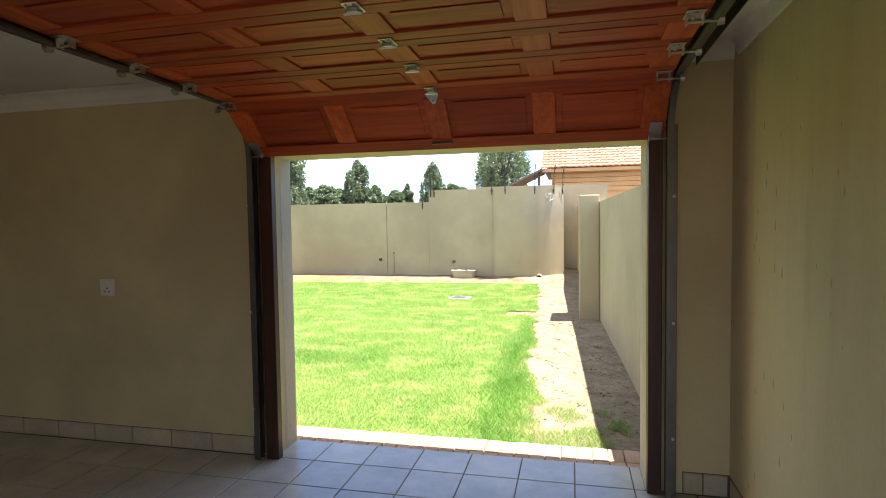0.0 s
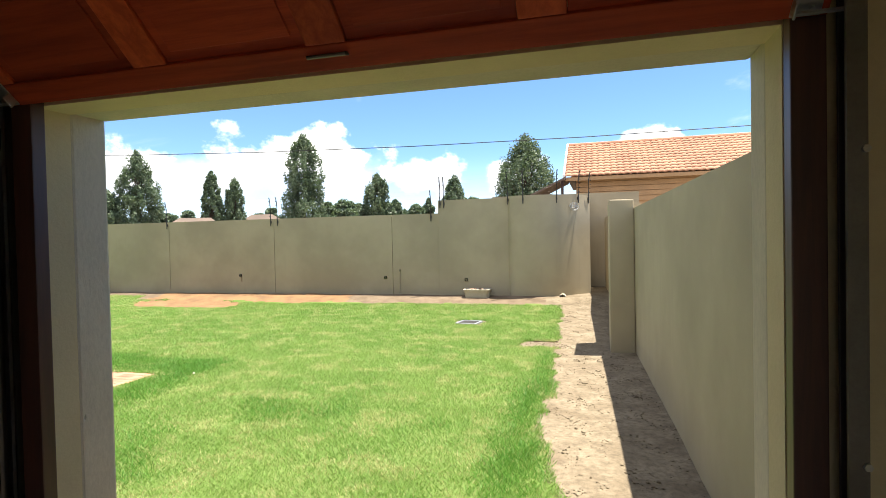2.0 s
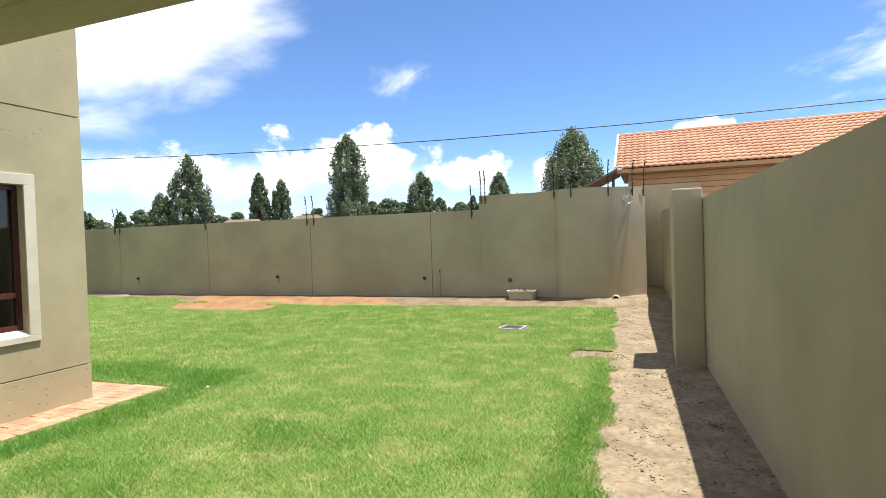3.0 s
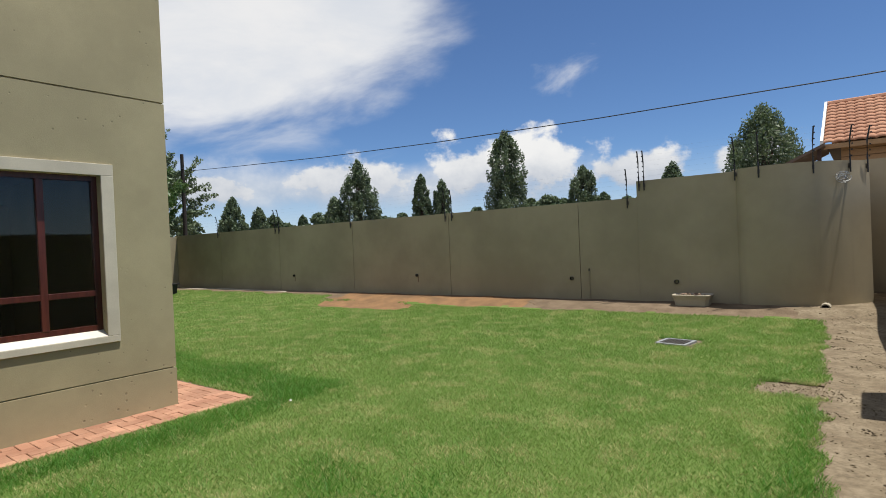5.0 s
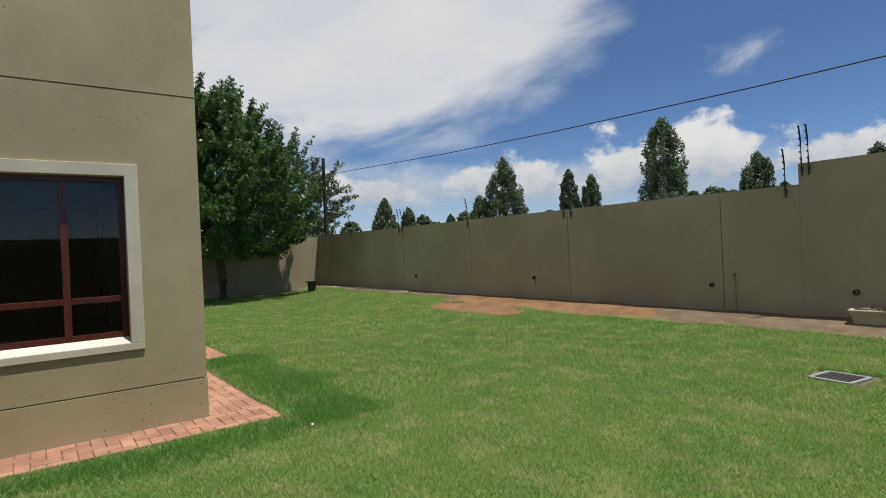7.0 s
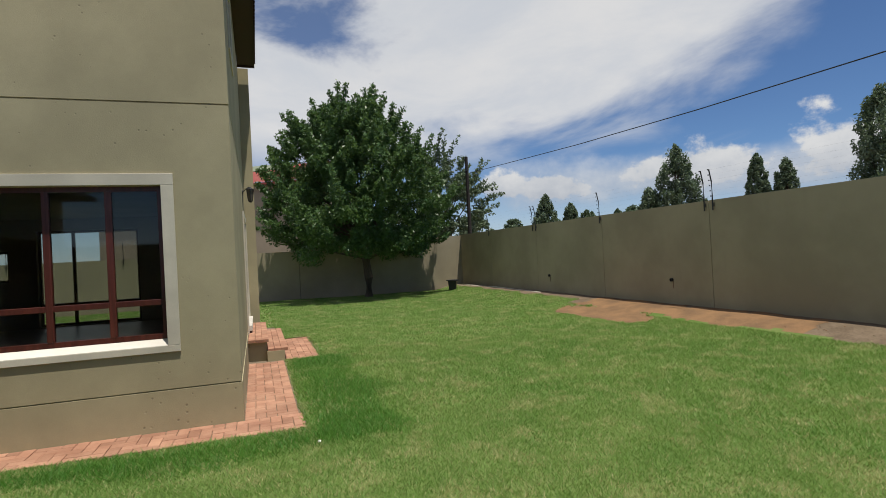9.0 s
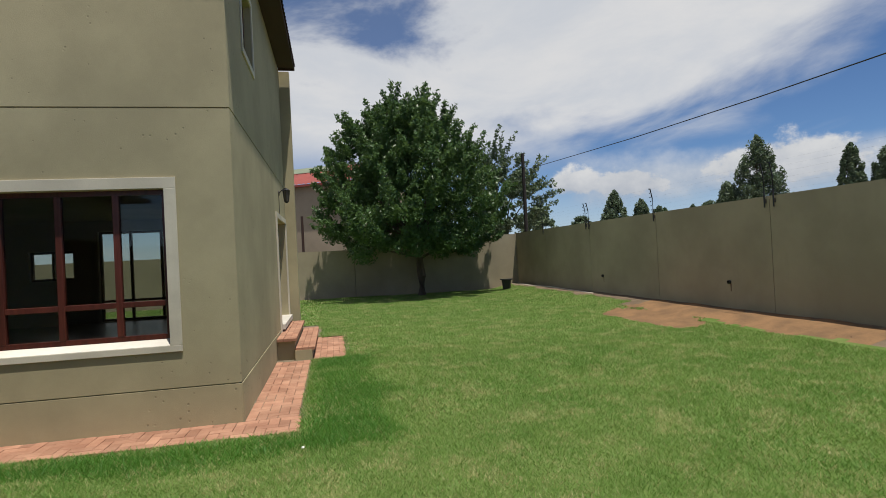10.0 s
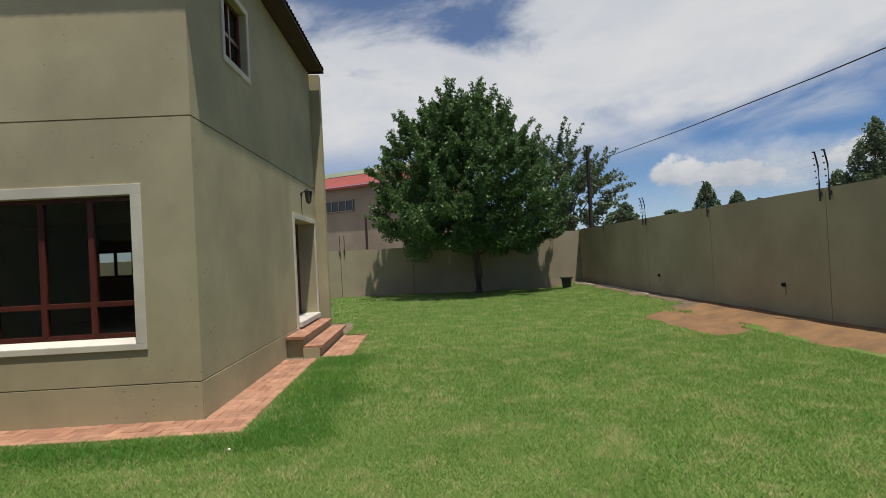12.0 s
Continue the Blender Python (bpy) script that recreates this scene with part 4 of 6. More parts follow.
def make_door():
    dw, dh = DOOR[1] - DOOR[0], DOOR[3] - DOOR[2]
    d = thing("door_1", (DOOR[1], HY, DOOR[2]), "dark timber double door set back behind a cream surround", "door", kind="structure", turn=180)
    s = 0.10
    part("surround", boxes((-s, dw + s, -0.03, -0.001, dh, dh + s), (-s, 0, -0.03, -0.001, -0.25, dh), (dw, dw + s, -0.03, -0.001, -0.25, dh), bevel=0.004), TRIM, d, "raised cream plaster surround")
    part("reveal", boxes((-0.02, 0, 0.252, 0.42, -0.1, dh), (dw, dw + 0.02, 0.252, 0.42, -0.1, dh), (0, dw, 0.252, 0.42, dh, dh + 0.02)), PLASTER, d, "khaki plaster reveal")
    part("threshold", boxes((0.001, dw - 0.001, -0.08, 0.34, -0.09, 0.008), bevel=0.006), SILL, d, "pale plaster threshold")
    part("door_frame", boxes((0, 0.06, 0.35, 0.41, 0, dh), (dw - 0.06, dw, 0.35, 0.41, 0, dh), (0.06, dw - 0.06, 0.35, 0.41, dh - 0.06, dh)), FRAME_WOOD, d)
    for a, b in ((0.062, dw / 2 - 0.002), (dw / 2 + 0.002, dw - 0.062)):
        leaf = part("leaf", boxes((a, a + 0.09, 0.36, 0.4, 0.010, dh - 0.062), (b - 0.09, b, 0.36, 0.4, 0.010, dh - 0.062), (a + 0.09, b - 0.09, 0.36, 0.4, 0.002, 0.16), (a + 0.09, b - 0.09, 0.36, 0.4, dh - 0.16, dh - 0.062), (a + 0.09, b - 0.09, 0.36, 0.4, 0.8, 0.88)), FRAME_WOOD, d)
        part("pane", boxes((a + 0.09, b - 0.09, 0.378, 0.383, 0.16, 0.8), (a + 0.09, b - 0.09, 0.378, 0.383, 0.88, dh - 0.16)), GLASS, leaf)
    part("door_handle", tube(bmesh.new(), [(dw / 2 + 0.05, 0.36, 1.0), (dw / 2 + 0.05, 0.32, 1.0), (dw / 2 + 0.16, 0.32, 1.0)], 0.008, 8), STEEL, d)


make_door()


def make_lantern():
    l = thing("wall_lantern", (-11.32, HY, 2.98), "black coach lantern on the house wall", "wall lamp")
    part("bracket", tube(tube(bmesh.new(), [(0, 0.0, 0.0), (0, 0.02, 0.0)], 0.05, 12), [(0, 0.01, 0), (0, 0.07, 0.06), (0, 0.13, 0.1), (0, 0.15, 0.08)], 0.009, 8), POST_BLACK, l)
    bm = bmesh.new()
    tube(bm, [(0, 0.15, 0.10), (0, 0.15, 0.05)], 0.015, 6, 0.085)
    tube(bm, [(0, 0.15, -0.17), (0, 0.15, -0.20)], 0.05, 6, 0.02)
    for k in range(6):
        a = math.tau * k / 6
        tube(bm, [(0.075 * math.cos(a), 0.15 + 0.075 * math.sin(a), 0.05), (0.048 * math.cos(a), 0.15 + 0.048 * math.sin(a), -0.17)], 0.006, 5)
    part("cage", bm, POST_BLACK, l)
    part("lamp_glass", tube(bmesh.new(), [(0, 0.15, 0.045), (0, 0.15, -0.168)], 0.068, 6, 0.042), LAMP_GLASS, l, "smoked lantern glass")
    part("cable", tube(bmesh.new(), [(0.0, 0.006, -0.05), (0.01, 0.006, -0.3), (0.0, 0.006, -0.44)], 0.006, 6), POST_BLACK, l)


make_lantern()

# ---- steps ----
def make_steps():
    st = tagged(new("entrance_steps"), "terracotta brick steps up to the house door", "steps", kind="structure")
    part("riser_block", boxes((-12.3, -9.62, HY + 0.004, 7.58, -0.15, 0.285), (-12.27, -9.52, 7.582, 7.86, -0.15, 0.125), bevel=0.004), PLASTER, st, "khaki plastered step sides")
    return st


STEPS = make_steps()

# ---- along the far wall ----
def fence_post(h, lean, strands, bent=True):
    """Electric fence post with insulators; base at the wall top, reaching down the wall face."""
    p = thing("fence_post", (0, 0, 0), "black electric fence post with insulators on the wall top", "fence post", "electric fence posts")
    tip = (0.0, -lean, h)
    part("stem", tube(bmesh.new(), [(0, -0.035, -0.22), (0, -0.035, 0.0), (0, -0.03, 0.1 * h), (0, -lean * 0.4, 0.6 * h), tip], 0.014, 6), POST_BLACK, p)
    part("clamp", boxes((-0.02, 0.02, -0.03, -0.001, -0.14, -0.06)), DARK_STEEL, p)
    for k in range(strands):
        f = 0.12 + 0.86 * k / (strands - 1)
        y = -0.03 + (-lean + 0.03) * f
        part("insulator", tube(bmesh.new(), [(0, y - 0.03, h * f - 0.012), (0, y - 0.03, h * f + 0.012)], 0.013, 6), RUBBER, p)
    return p


first_post = fence_post(0.64, 0.09, 6)
first_post.matrix_world = pose(-9.30, 16.62, 2.42)
for px, pz in ((-9.07, 2.42), (-13.12, 2.42), (-17.08, 2.42), (-16.86, 2.42), (-20.9, 2.42), (-4.2, 2.42), (-3.93, 2.78), (-3.82, 2.78)):
    copy_thing(first_post, pose(px, 16.62, pz))
for px, py, rz in ((-2.02, 16.56, -20), (-1.6, 16.42, 0), (-0.75, 16.58, 25), (-0.22, 17.0, 45), (0.03, 17.42, 60)):
    copy_thing(first_post, pose(px, py, 2.81, 0, 0, rz))
for py, pz in ((6.05, 2.0), (6.25, 2.0), (2.6, 2.0), (-1.2, 2.0)):
    copy_thing(first_post, pose(-24.28, py, pz, 0, 0, 90))
wires = thing("fence_wires", (0, 0, 0), "thin electric fence wires strung along the wall top", "fence wire")
for k in range(6):
    f = 0.12 + 0.86 * k / 5
    yo, zo = -0.06 - 0.02 * f, 0.64 * f
    part("wire", tube(bmesh.new(), [(-24.4, 16.62 + yo, 2.42 + zo), (-4.0, 16.62 + yo, 2.42 + zo)], 0.0004, 4), DARK_STEEL, wires)
    part("wire", tube(bmesh.new(), [(-3.93, 16.62 + yo, 2.78 + zo), (-2.02, 16.56 + yo, 2.81 + zo), (-1.6, 16.42 + yo, 2.81 + zo), (-0.75, 16.58 + yo, 2.81 + zo), (-0.22, 17.0 + yo, 2.81 + zo), (0.03, 17.42 + yo, 2.81 + zo)], 0.0004, 4), DARK_STEEL, wires)


def weep_pipe(x, z, r, bent):
    p = thing("drain_outlet", (x, 16.62, z), "short dark drain pipe stub through the garden wall", "pipe", "wall drain outlets")
    bm = bmesh.new()
    n = 14
    rings = [[bm.verts.new((rr * math.cos(math.tau * k / n), yy, rr * math.sin(math.tau * k / n))) for k in range(n)] for rr, yy in ((r, 0.0), (r, -0.05), (r * 0.78, -0.05), (r * 0.78, 0.01))]
    for a, b in zip(rings, rings[1:]):
        for k in range(n):
            bm.faces.new((a[k], a[(k + 1) % n], b[(k + 1) % n], b[k]))
    bm.faces.new(rings[-1])
    part("stub", bm, RUBBER, p)
    if bent:
        part("stain", boxes((r * 0.3, r * 1.1, -0.004, -0.001, -0.2, -r * 0.9)), MORTAR, p, "thin damp stain under the stub")


weep_pipe(-5.60, 0.63, 0.042, False)
weep_pipe(-3.22, 0.57, 0.046, False)
weep_pipe(-10.42, 0.70, 0.04, True)
weep_pipe(-16.1, 0.68, 0.04, True)
rod = thing("wall_conduit", (-5.16, 16.62, 0.1), "thin grey conduit up the garden wall", "pipe")
part("tube", tube(bmesh.new(), [(0, -0.015, 0), (0, -0.015, 0.72)], 0.012, 8), GARDEN_WALL, rod)
part("cap", tube(bmesh.new(), [(0, -0.02, 0.70), (0, -0.02, 0.76)], 0.018, 8), DARK_STEEL, rod)


def make_trough():
    t = thing("drain_trough", (-2.84, 16.3, 0.20), "weathered concrete gully trough under a drain outlet", "trough")
    bm = bmesh.new()   # flared basin: outer wall, rim, inner wall, floor
    rings = []
    for hx, hy, z in ((0.31, 0.17, -0.12), (0.33, 0.19, 0.04), (0.37, 0.225, 0.132), (0.362, 0.217, 0.145), (0.325, 0.18, 0.145), (0.317, 0.172, 0.132), (0.27, 0.13, 0.02)):
        rings.append([bm.verts.new((hx * sx + (0.055 * tx), hy * sy + 0.055 * ty, z)) for sx, sy, tx, ty in ((-1, -1, 0, 1), (-1, -1, 1, 0), (1, -1, -1, 0), (1, -1, 0, 1), (1, 1, 0, -1), (1, 1, -1, 0), (-1, 1, 1, 0), (-1, 1, 0, -1))])
    for a, b in zip(rings, rings[1:]):
        for k in range(8):
            bm.faces.new((a[k], a[(k + 1) % 8], b[(k + 1) % 8], b[k]))
    bm.faces.new(rings[-1])
    bm.faces.new(rings[0][::-1])
    part("basin", bm, CONCRETE, t)
    bm = bmesh.new()
    rnd = random.Random(5)
    for _ in range(40):
        x, y = rnd.uniform(-0.21, 0.21), rnd.uniform(-0.11, 0.11)
        bmesh.ops.create_icosphere(bm, subdivisions=1, radius=rnd.uniform(0.02, 0.05), matrix=pose(x, y, 0.05 + rnd.uniform(0, 0.09)))
    tagged(part("debris", bm, MORTAR, t), "dark soil and leaves in the trough", kind="stuff")


make_trough()


def make_manhole():
    m = thing("manhole_cover", (-2.35, 13.1, -0.068), "square grey steel drain cover in a concrete frame on the lawn", "drain cover", turn=-8)
    part("concrete_frame", boxes((-0.23, 0.23, -0.23, -0.185, -0.05, 0.02), (-0.23, 0.23, 0.185, 0.23, -0.05, 0.02), (-0.23, -0.185, -0.185, 0.185, -0.05, 0.02), (0.185, 0.23, -0.185, 0.185, -0.05, 0.02), bevel=0.006), COVER_FRAME, m)
    bm = boxes((-0.182, 0.182, -0.182, 0.182, -0.04, 0.012), bevel=0.004)
    for k in range(6):
        v = -0.14 + 0.056 * k
        box(bm, -0.17, 0.17, v - 0.012, v + 0.012, 0.012, 0.02)
        box(bm, v - 0.012, v + 0.012, -0.17, 0.17, 0.012, 0.0195)
    part("cover", bm, DARK_STEEL, m, "ribbed dark steel cover")


make_manhole()
pipe = thing("drain_pipe", (-0.62, 16.45, 0.12), "open end of a clay drain pipe at the wall foot", "pipe")
bm = bmesh.new()
n = 16
rings = [[bm.verts.new((rr * math.cos(math.tau * k / n), yy, rr * math.sin(math.tau * k / n))) for k in range(n)] for rr, yy in ((0.085, 0.28), (0.085, -0.06), (0.065, -0.06), (0.065, 0.2))]
for a, b in zip(rings, rings[1:]):
    for k in range(n):
        bm.faces.new((a[k], a[(k + 1) % n], b[(k + 1) % n], b[k]))
bm.faces.new(rings[-1])
part("pipe_end", bm, CONCRETE, pipe)

bucket = thing("black_bin", (-22.6, 15.5, -0.01), "small black plastic bin standing in the garden corner", "bin")
bm = tube(bmesh.new(), [(0, 0, 0), (0, 0, 0.42)], 0.2, 4, 0.26)
for v in bm.verts:
    v.co = pose(0, 0, 0, 0, 0, 20) @ v.co
part("body", bm, RUBBER, bucket)
part("rim", tube(bmesh.new(), [(0, 0, 0.40), (0, 0, 0.44)], 0.275, 12), RUBBER, bucket)

hose = thing("garden_pipe", (0, 0, 0.1), "pale plastic pipe lying along the wall foot", "pipe")
part("length", tube(bmesh.new(), [(-23.6, 16.35, 0.04), (-22.0, 16.3, 0.03), (-20.0, 16.42, 0.05), (-18.0, 16.4, 0.03), (-16.2, 16.3, 0.03)], 0.028, 8), TRIM, hose)

coil = thing("wire_coil", (-0.33, 16.80, 2.50), "loose coil of fence wire hanging on the curved wall", "wire coil", turn=35)
rnd = random.Random(9)
for k in range(7):
    r, cx, cz, tilt = rnd.uniform(0.07, 0.15), rnd.uniform(-0.06, 0.06), rnd.uniform(-0.05, 0.05), rnd.uniform(-0.03, 0.03)
    part("loop", tube(bmesh.new(), [(cx + r * math.cos(a), -0.04 + tilt * math.sin(a), cz + 0.6 * r * math.sin(a)) for a in (math.tau * q / 16 for q in range(17))], 0.004, 5), STEEL, coil)

# ---- overhead cable and pole ----
pole = thing("utility_pole", (-24.9, 17.35, 0.1), "dark timber utility pole behind the garden corner", "utility pole")
part("shaft", tube(bmesh.new(), [(0, 0, 0), (0, 0, 3.2), (0, 0, 6.1)], 0.10, 10, 0.075), POLE_WOOD, pole)
part("insulator", tube(bmesh.new(), [(0.1, -0.05, 5.45), (0.1, -0.05, 5.57)], 0.05, 8), POST_BLACK, pole)
part("bracket", boxes((-0.02, 0.14, -0.07, -0.03, 5.43, 5.46)), DARK_STEEL, pole)
wire = thing("overhead_cable", (0, 0, 0), "black overhead service cable crossing above the wall", "cable")
cab = [(-24.8, 17.45)] + [(x, 17.2) for x in (-20, -15, -10, -5, 0, 5, 10, 16)]
part("strand", tube(bmesh.new(), [(x, y, 4.36 + 0.00196 * (x - 2.0) ** 2 * (0.75 if x < 2 else 1.0)) for x, y in cab], 0.012, 6), POST_BLACK, wire)


# ---- neighbouring houses ----
def tiled_roof(parent, x0, x1, y0, z0, y1, z1, course=0.34, pitch=0.3):
    """Rolled roof tiles laid in courses from eave (y0, z0) to ridge (y1, z1)."""
    slope = math.hypot(y1 - y0, z1 - z0)
    rows = int(slope / course)
    n = int((x1 - x0) / pitch) * 6
    us = np.linspace(x0, x1, n + 1)
    wave = 0.035 * np.abs(np.sin(np.arange(n + 1) * math.pi / 6)) ** 0.8
    verts, faces = [], []
    dy, dz = (y1 - y0) / slope, (z1 - z0) / slope
    for r in range(rows):
        s0, s1 = r * course, (r + 1) * course + 0.03
        b = len(verts) * (n + 1)
        for s, lift in ((s0, 0.0), (s0, 0.045), (s1, 0.012)):
            hh = lift + wave
            verts.append(np.stack((us, np.full(n + 1, y0 + dy * s) - dz * hh, np.full(n + 1, z0 + dz * s) + dy * hh), -1))
        for q in range(2):
            i = b + q * (n + 1) + np.arange(n)
            faces.append(np.stack((i, i + 1, i + n + 2, i + n + 1), -1))
    me = raw_mesh("roof_tiles", np.concatenate(verts), np.concatenate(faces), ROOF_TILE)
    o = new("roof_tiles", me)
    o.parent = parent
    return tagged(o, "orange rolled clay roof tiles", kind="stuff")


nb = thing("neighbour_house", (0, 0, 0), "neighbouring house with an orange tiled roof and boarded wall", "house")
NX0, NX1 = -0.93, 9.6
part("wall", boxes((NX0 + 0.4, NX1 - 0.3, 24.5, 24.7, 0, 4.1), (NX0 + 0.4, NX0 + 0.6, 24.7, 30.0, 0, 4.1), (NX1 - 0.5, NX1 - 0.3, 24.7, 30, 0, 4.1), (NX0 + 0.4, NX1 - 0.3, 30, 30.2, 0, 4.1)), FACE_BRICK, nb)
for k in range(5):
    part("board", boxes((NX0 + 0.4, NX1 - 0.3, 24.44, 24.498, 3.03 + 0.2 * k, 3.21 + 0.2 * k)), FACE_BRICK, nb)
tiled_roof(nb, NX0, NX1, 24.05, 4.02, 27.3, 5.72, 0.3, 0.24)
part("roof_deck", boxes((NX0 + 0.05, NX1 - 0.05, 24.2, 30.4, 3.99, 4.02)), TIMBER_DARK, nb)
bm = bmesh.new()
vs = [bm.verts.new(p) for p in ((NX0 - 0.08, 24.0, 3.9), (NX0 - 0.08, 24.0, 4.12), (NX0 - 0.08, 27.3, 5.84), (NX0 - 0.08, 27.3, 5.6), (NX0 - 0.01, 24.0, 3.9), (NX0 - 0.01, 24.0, 4.12), (NX0 - 0.01, 27.3, 5.84), (NX0 - 0.01, 27.3, 5.6))]
for f in ((0, 1, 2, 3), (7, 6, 5, 4), (0, 4, 5, 1), (1, 5, 6, 2), (2, 6, 7, 3), (3, 7, 4, 0)):
    bm.faces.new([vs[i] for i in f])
part("barge_board", bm, WHITE, nb, "white painted barge board")
bm = bmesh.new()
vs = [bm.verts.new(p) for p in ((NX0, 27.3, 5.74), (NX1, 27.3, 5.74), (NX1, 30.5, 4.02), (NX0, 30.5, 4.02))]
bm.faces.new(vs)
part("rear_slope", bm, ROOF_TILE, nb)
part("ridge", tube(bmesh.new(), [(NX0, 27.3, 5.74), (NX1, 27.3, 5.74)], 0.1, 8), ROOF_TILE, nb)
for k in range(9):
    part("rafter_end", boxes((0.6 + k * 1.0, 0.68 + k * 1.0, 24.1, 24.44, 3.9, 3.985)), TIMBER_DARK, nb)
part("fascia", boxes((NX0, NX1, 24.06, 24.1, 3.86, 4.0)), FACE_BRICK, nb)
lean = thing("lean_to_roof", (-0.38, 0, 0), "low lean-to roof beside the neighbouring house", "shed")
bm = bmesh.new()
vs = [bm.verts.new(p) for p in ((-2.2, 23.6, 3.12), (-0.5, 23.6, 3.92), (-0.5, 26.0, 3.92), (-2.2, 26.0, 3.12), (-2.2, 23.6, 3.2), (-0.5, 23.6, 4.0), (-0.5, 26.0, 4.0), (-2.2, 26.0, 3.2))]
for f in ((3, 2, 1, 0), (4, 5, 6, 7), (0, 1, 5, 4), (1, 2, 6, 5), (2, 3, 7, 6), (3, 0, 4, 7)):
    bm.faces.new([vs[i] for i in f])
part("roof_sheet", bm, GREY_ROOF, lean)
part("post", boxes((-2.1, -2.0, 23.8, 23.9, 0, 3.15)), TIMBER_DARK, lean)
part("post", boxes((-0.7, -0.6, 23.8, 23.9, 0, 3.85)), TIMBER_DARK, lean)
part("wall", boxes((-2.1, -0.6, 25.7, 25.9, 0, 3.15)), NEIGHBOUR, lean)

rh = thing("red_roofed_house", (0, 0, 0), "plastered neighbouring house with a red sheet roof behind the back wall", "house")
part("wall", boxes((-42, -34.2, -2.0, 10.8, 0, 5.9)), NEIGHBOUR, rh)
bm = bmesh.new()
corrugated(bm, (-33.9, 11.2, 6.0), (-33.9, -2.4, 6.0), (-38.1, -2.4, 7.6), (-38.1, 11.2, 7.6), 0.3, 0.02)
part("roof_sheet", bm, RED_SHEET, rh)
bm = bmesh.new()
corrugated(bm, (-36.8, 8.2, 7.14), (-36.8, -2.4, 7.14), (-38.1, -2.4, 7.68), (-38.1, 8.2, 7.68), 0.3, 0.006)
part("roof_sheet", bm, GREEN_SHEET, rh, "faded green roof sheets")
part("gutter", boxes((-34.0, -33.86, -2.4, 11.2, 5.85, 5.97)), RED_SHEET, rh)
wn = part("window", boxes((-34.2, -34.15, 3.7, 5.9, 4.5, 5.2)), BLACK_GLAZE, rh)
for k in range(5):
    part("bar", boxes((-34.15, -34.12, 3.7 + 0.5375 * k, 3.75 + 0.5375 * k, 4.5, 5.2)), NEIGHBOUR, wn)
part("frame", boxes((-34.15, -34.12, 3.7, 5.9, 5.15, 5.2), (-34.15, -34.12, 3.7, 5.9, 4.5, 4.55)), NEIGHBOUR, wn)
rh.matrix_world = pose(-34.2, 4.0, 0, 0, 0, -30) @ pose(34.2, -4.0, 0)
dp = thing("steel_pipe_post", (-27.0, 6.95, 0), "dark steel post behind the back wall", "post")
part("shaft", tube(bmesh.new(), [(0, 0, 0), (0, 0, 3.75)], 0.06, 8), TIMBER_DARK, dp)


def far_house(x, y, w, d, h, rise, turn):
    o = thing("distant_house", (x, y, 0), "small distant house with a tiled roof", "house", "distant houses", turn=turn)
    part("wall", boxes((-w / 2, w / 2, -d / 2, d / 2, 0, h)), NEIGHBOUR, o)
    bm = bmesh.new()
    a = [bm.verts.new(p) for p in ((-w / 2 - 0.4, -d / 2 - 0.4, h), (w / 2 + 0.4, -d / 2 - 0.4, h), (w / 2 + 0.4, d / 2 + 0.4, h), (-w / 2 - 0.4, d / 2 + 0.4, h), (-w / 2 + 1.5, 0, h + rise), (w / 2 - 1.5, 0, h + rise))]
    for f in ((0, 1, 5, 4), (1, 2, 5), (2, 3, 4, 5), (3, 0, 4), (3, 2, 1, 0)):
        bm.faces.new([a[i] for i in f])
    part("roof", bm, GREY_ROOF, o)


far_house(-39, 49, 6, 5, 2.6, 1.7, 25)
far_house(-36, 56, 6, 5, 2.9, 1.9, -10)
far_house(-70, 56, 9, 7, 2.8, 2.0, 50)
far_house(-16, 68, 6, 5, 2.7, 1.8, 5)


# ---- trees ----
def leaf_cloud(name, centres, radii, count, size, mat, seed, droop=0.3, tall=0.85):
    """Many small folded leaves scattered through clumps."""
    rs = np.random.RandomState(seed)
    centres, radii = np.asarray(centres, float), np.asarray(radii, float)
    pick = rs.choice(len(centres), count, p=radii ** 2 / (radii ** 2).sum())
    d = rs.normal(size=(count, 3))
    d /= np.linalg.norm(d, axis=1)[:, None]
    rad = radii[pick] * rs.uniform(0.02, 1.15, count) ** 0.55
    p = centres[pick] + d * rad[:, None] * np.array([1, 1, tall])
    u = rs.normal(size=(count, 3))
    u[:, 2] -= droop
    u /= np.linalg.norm(u, axis=1)[:, None]
    v = np.cross(u, rs.normal(size=(count, 3)))
    v /= np.linalg.norm(v, axis=1)[:, None]
    s = size * rs.uniform(0.6, 1.3, count)[:, None]
    q = np.stack((p - u * s, p + v * s * 0.42, p + u * s, p - v * s * 0.42), 1).reshape(-1, 3)
    f = np.arange(count * 4).reshape(-1, 4)
    return raw_mesh(name, q, f, mat)


def limb_path(rnd, a, b, bend):
    a, b = Vector(a), Vector(b)
    return [a.lerp(b, t) + Vector((rnd.uniform(-1, 1), rnd.uniform(-1, 1), 0.3)) * bend * math.sin(math.pi * t) for t in (0, 0.25, 0.5, 0.75, 1)]


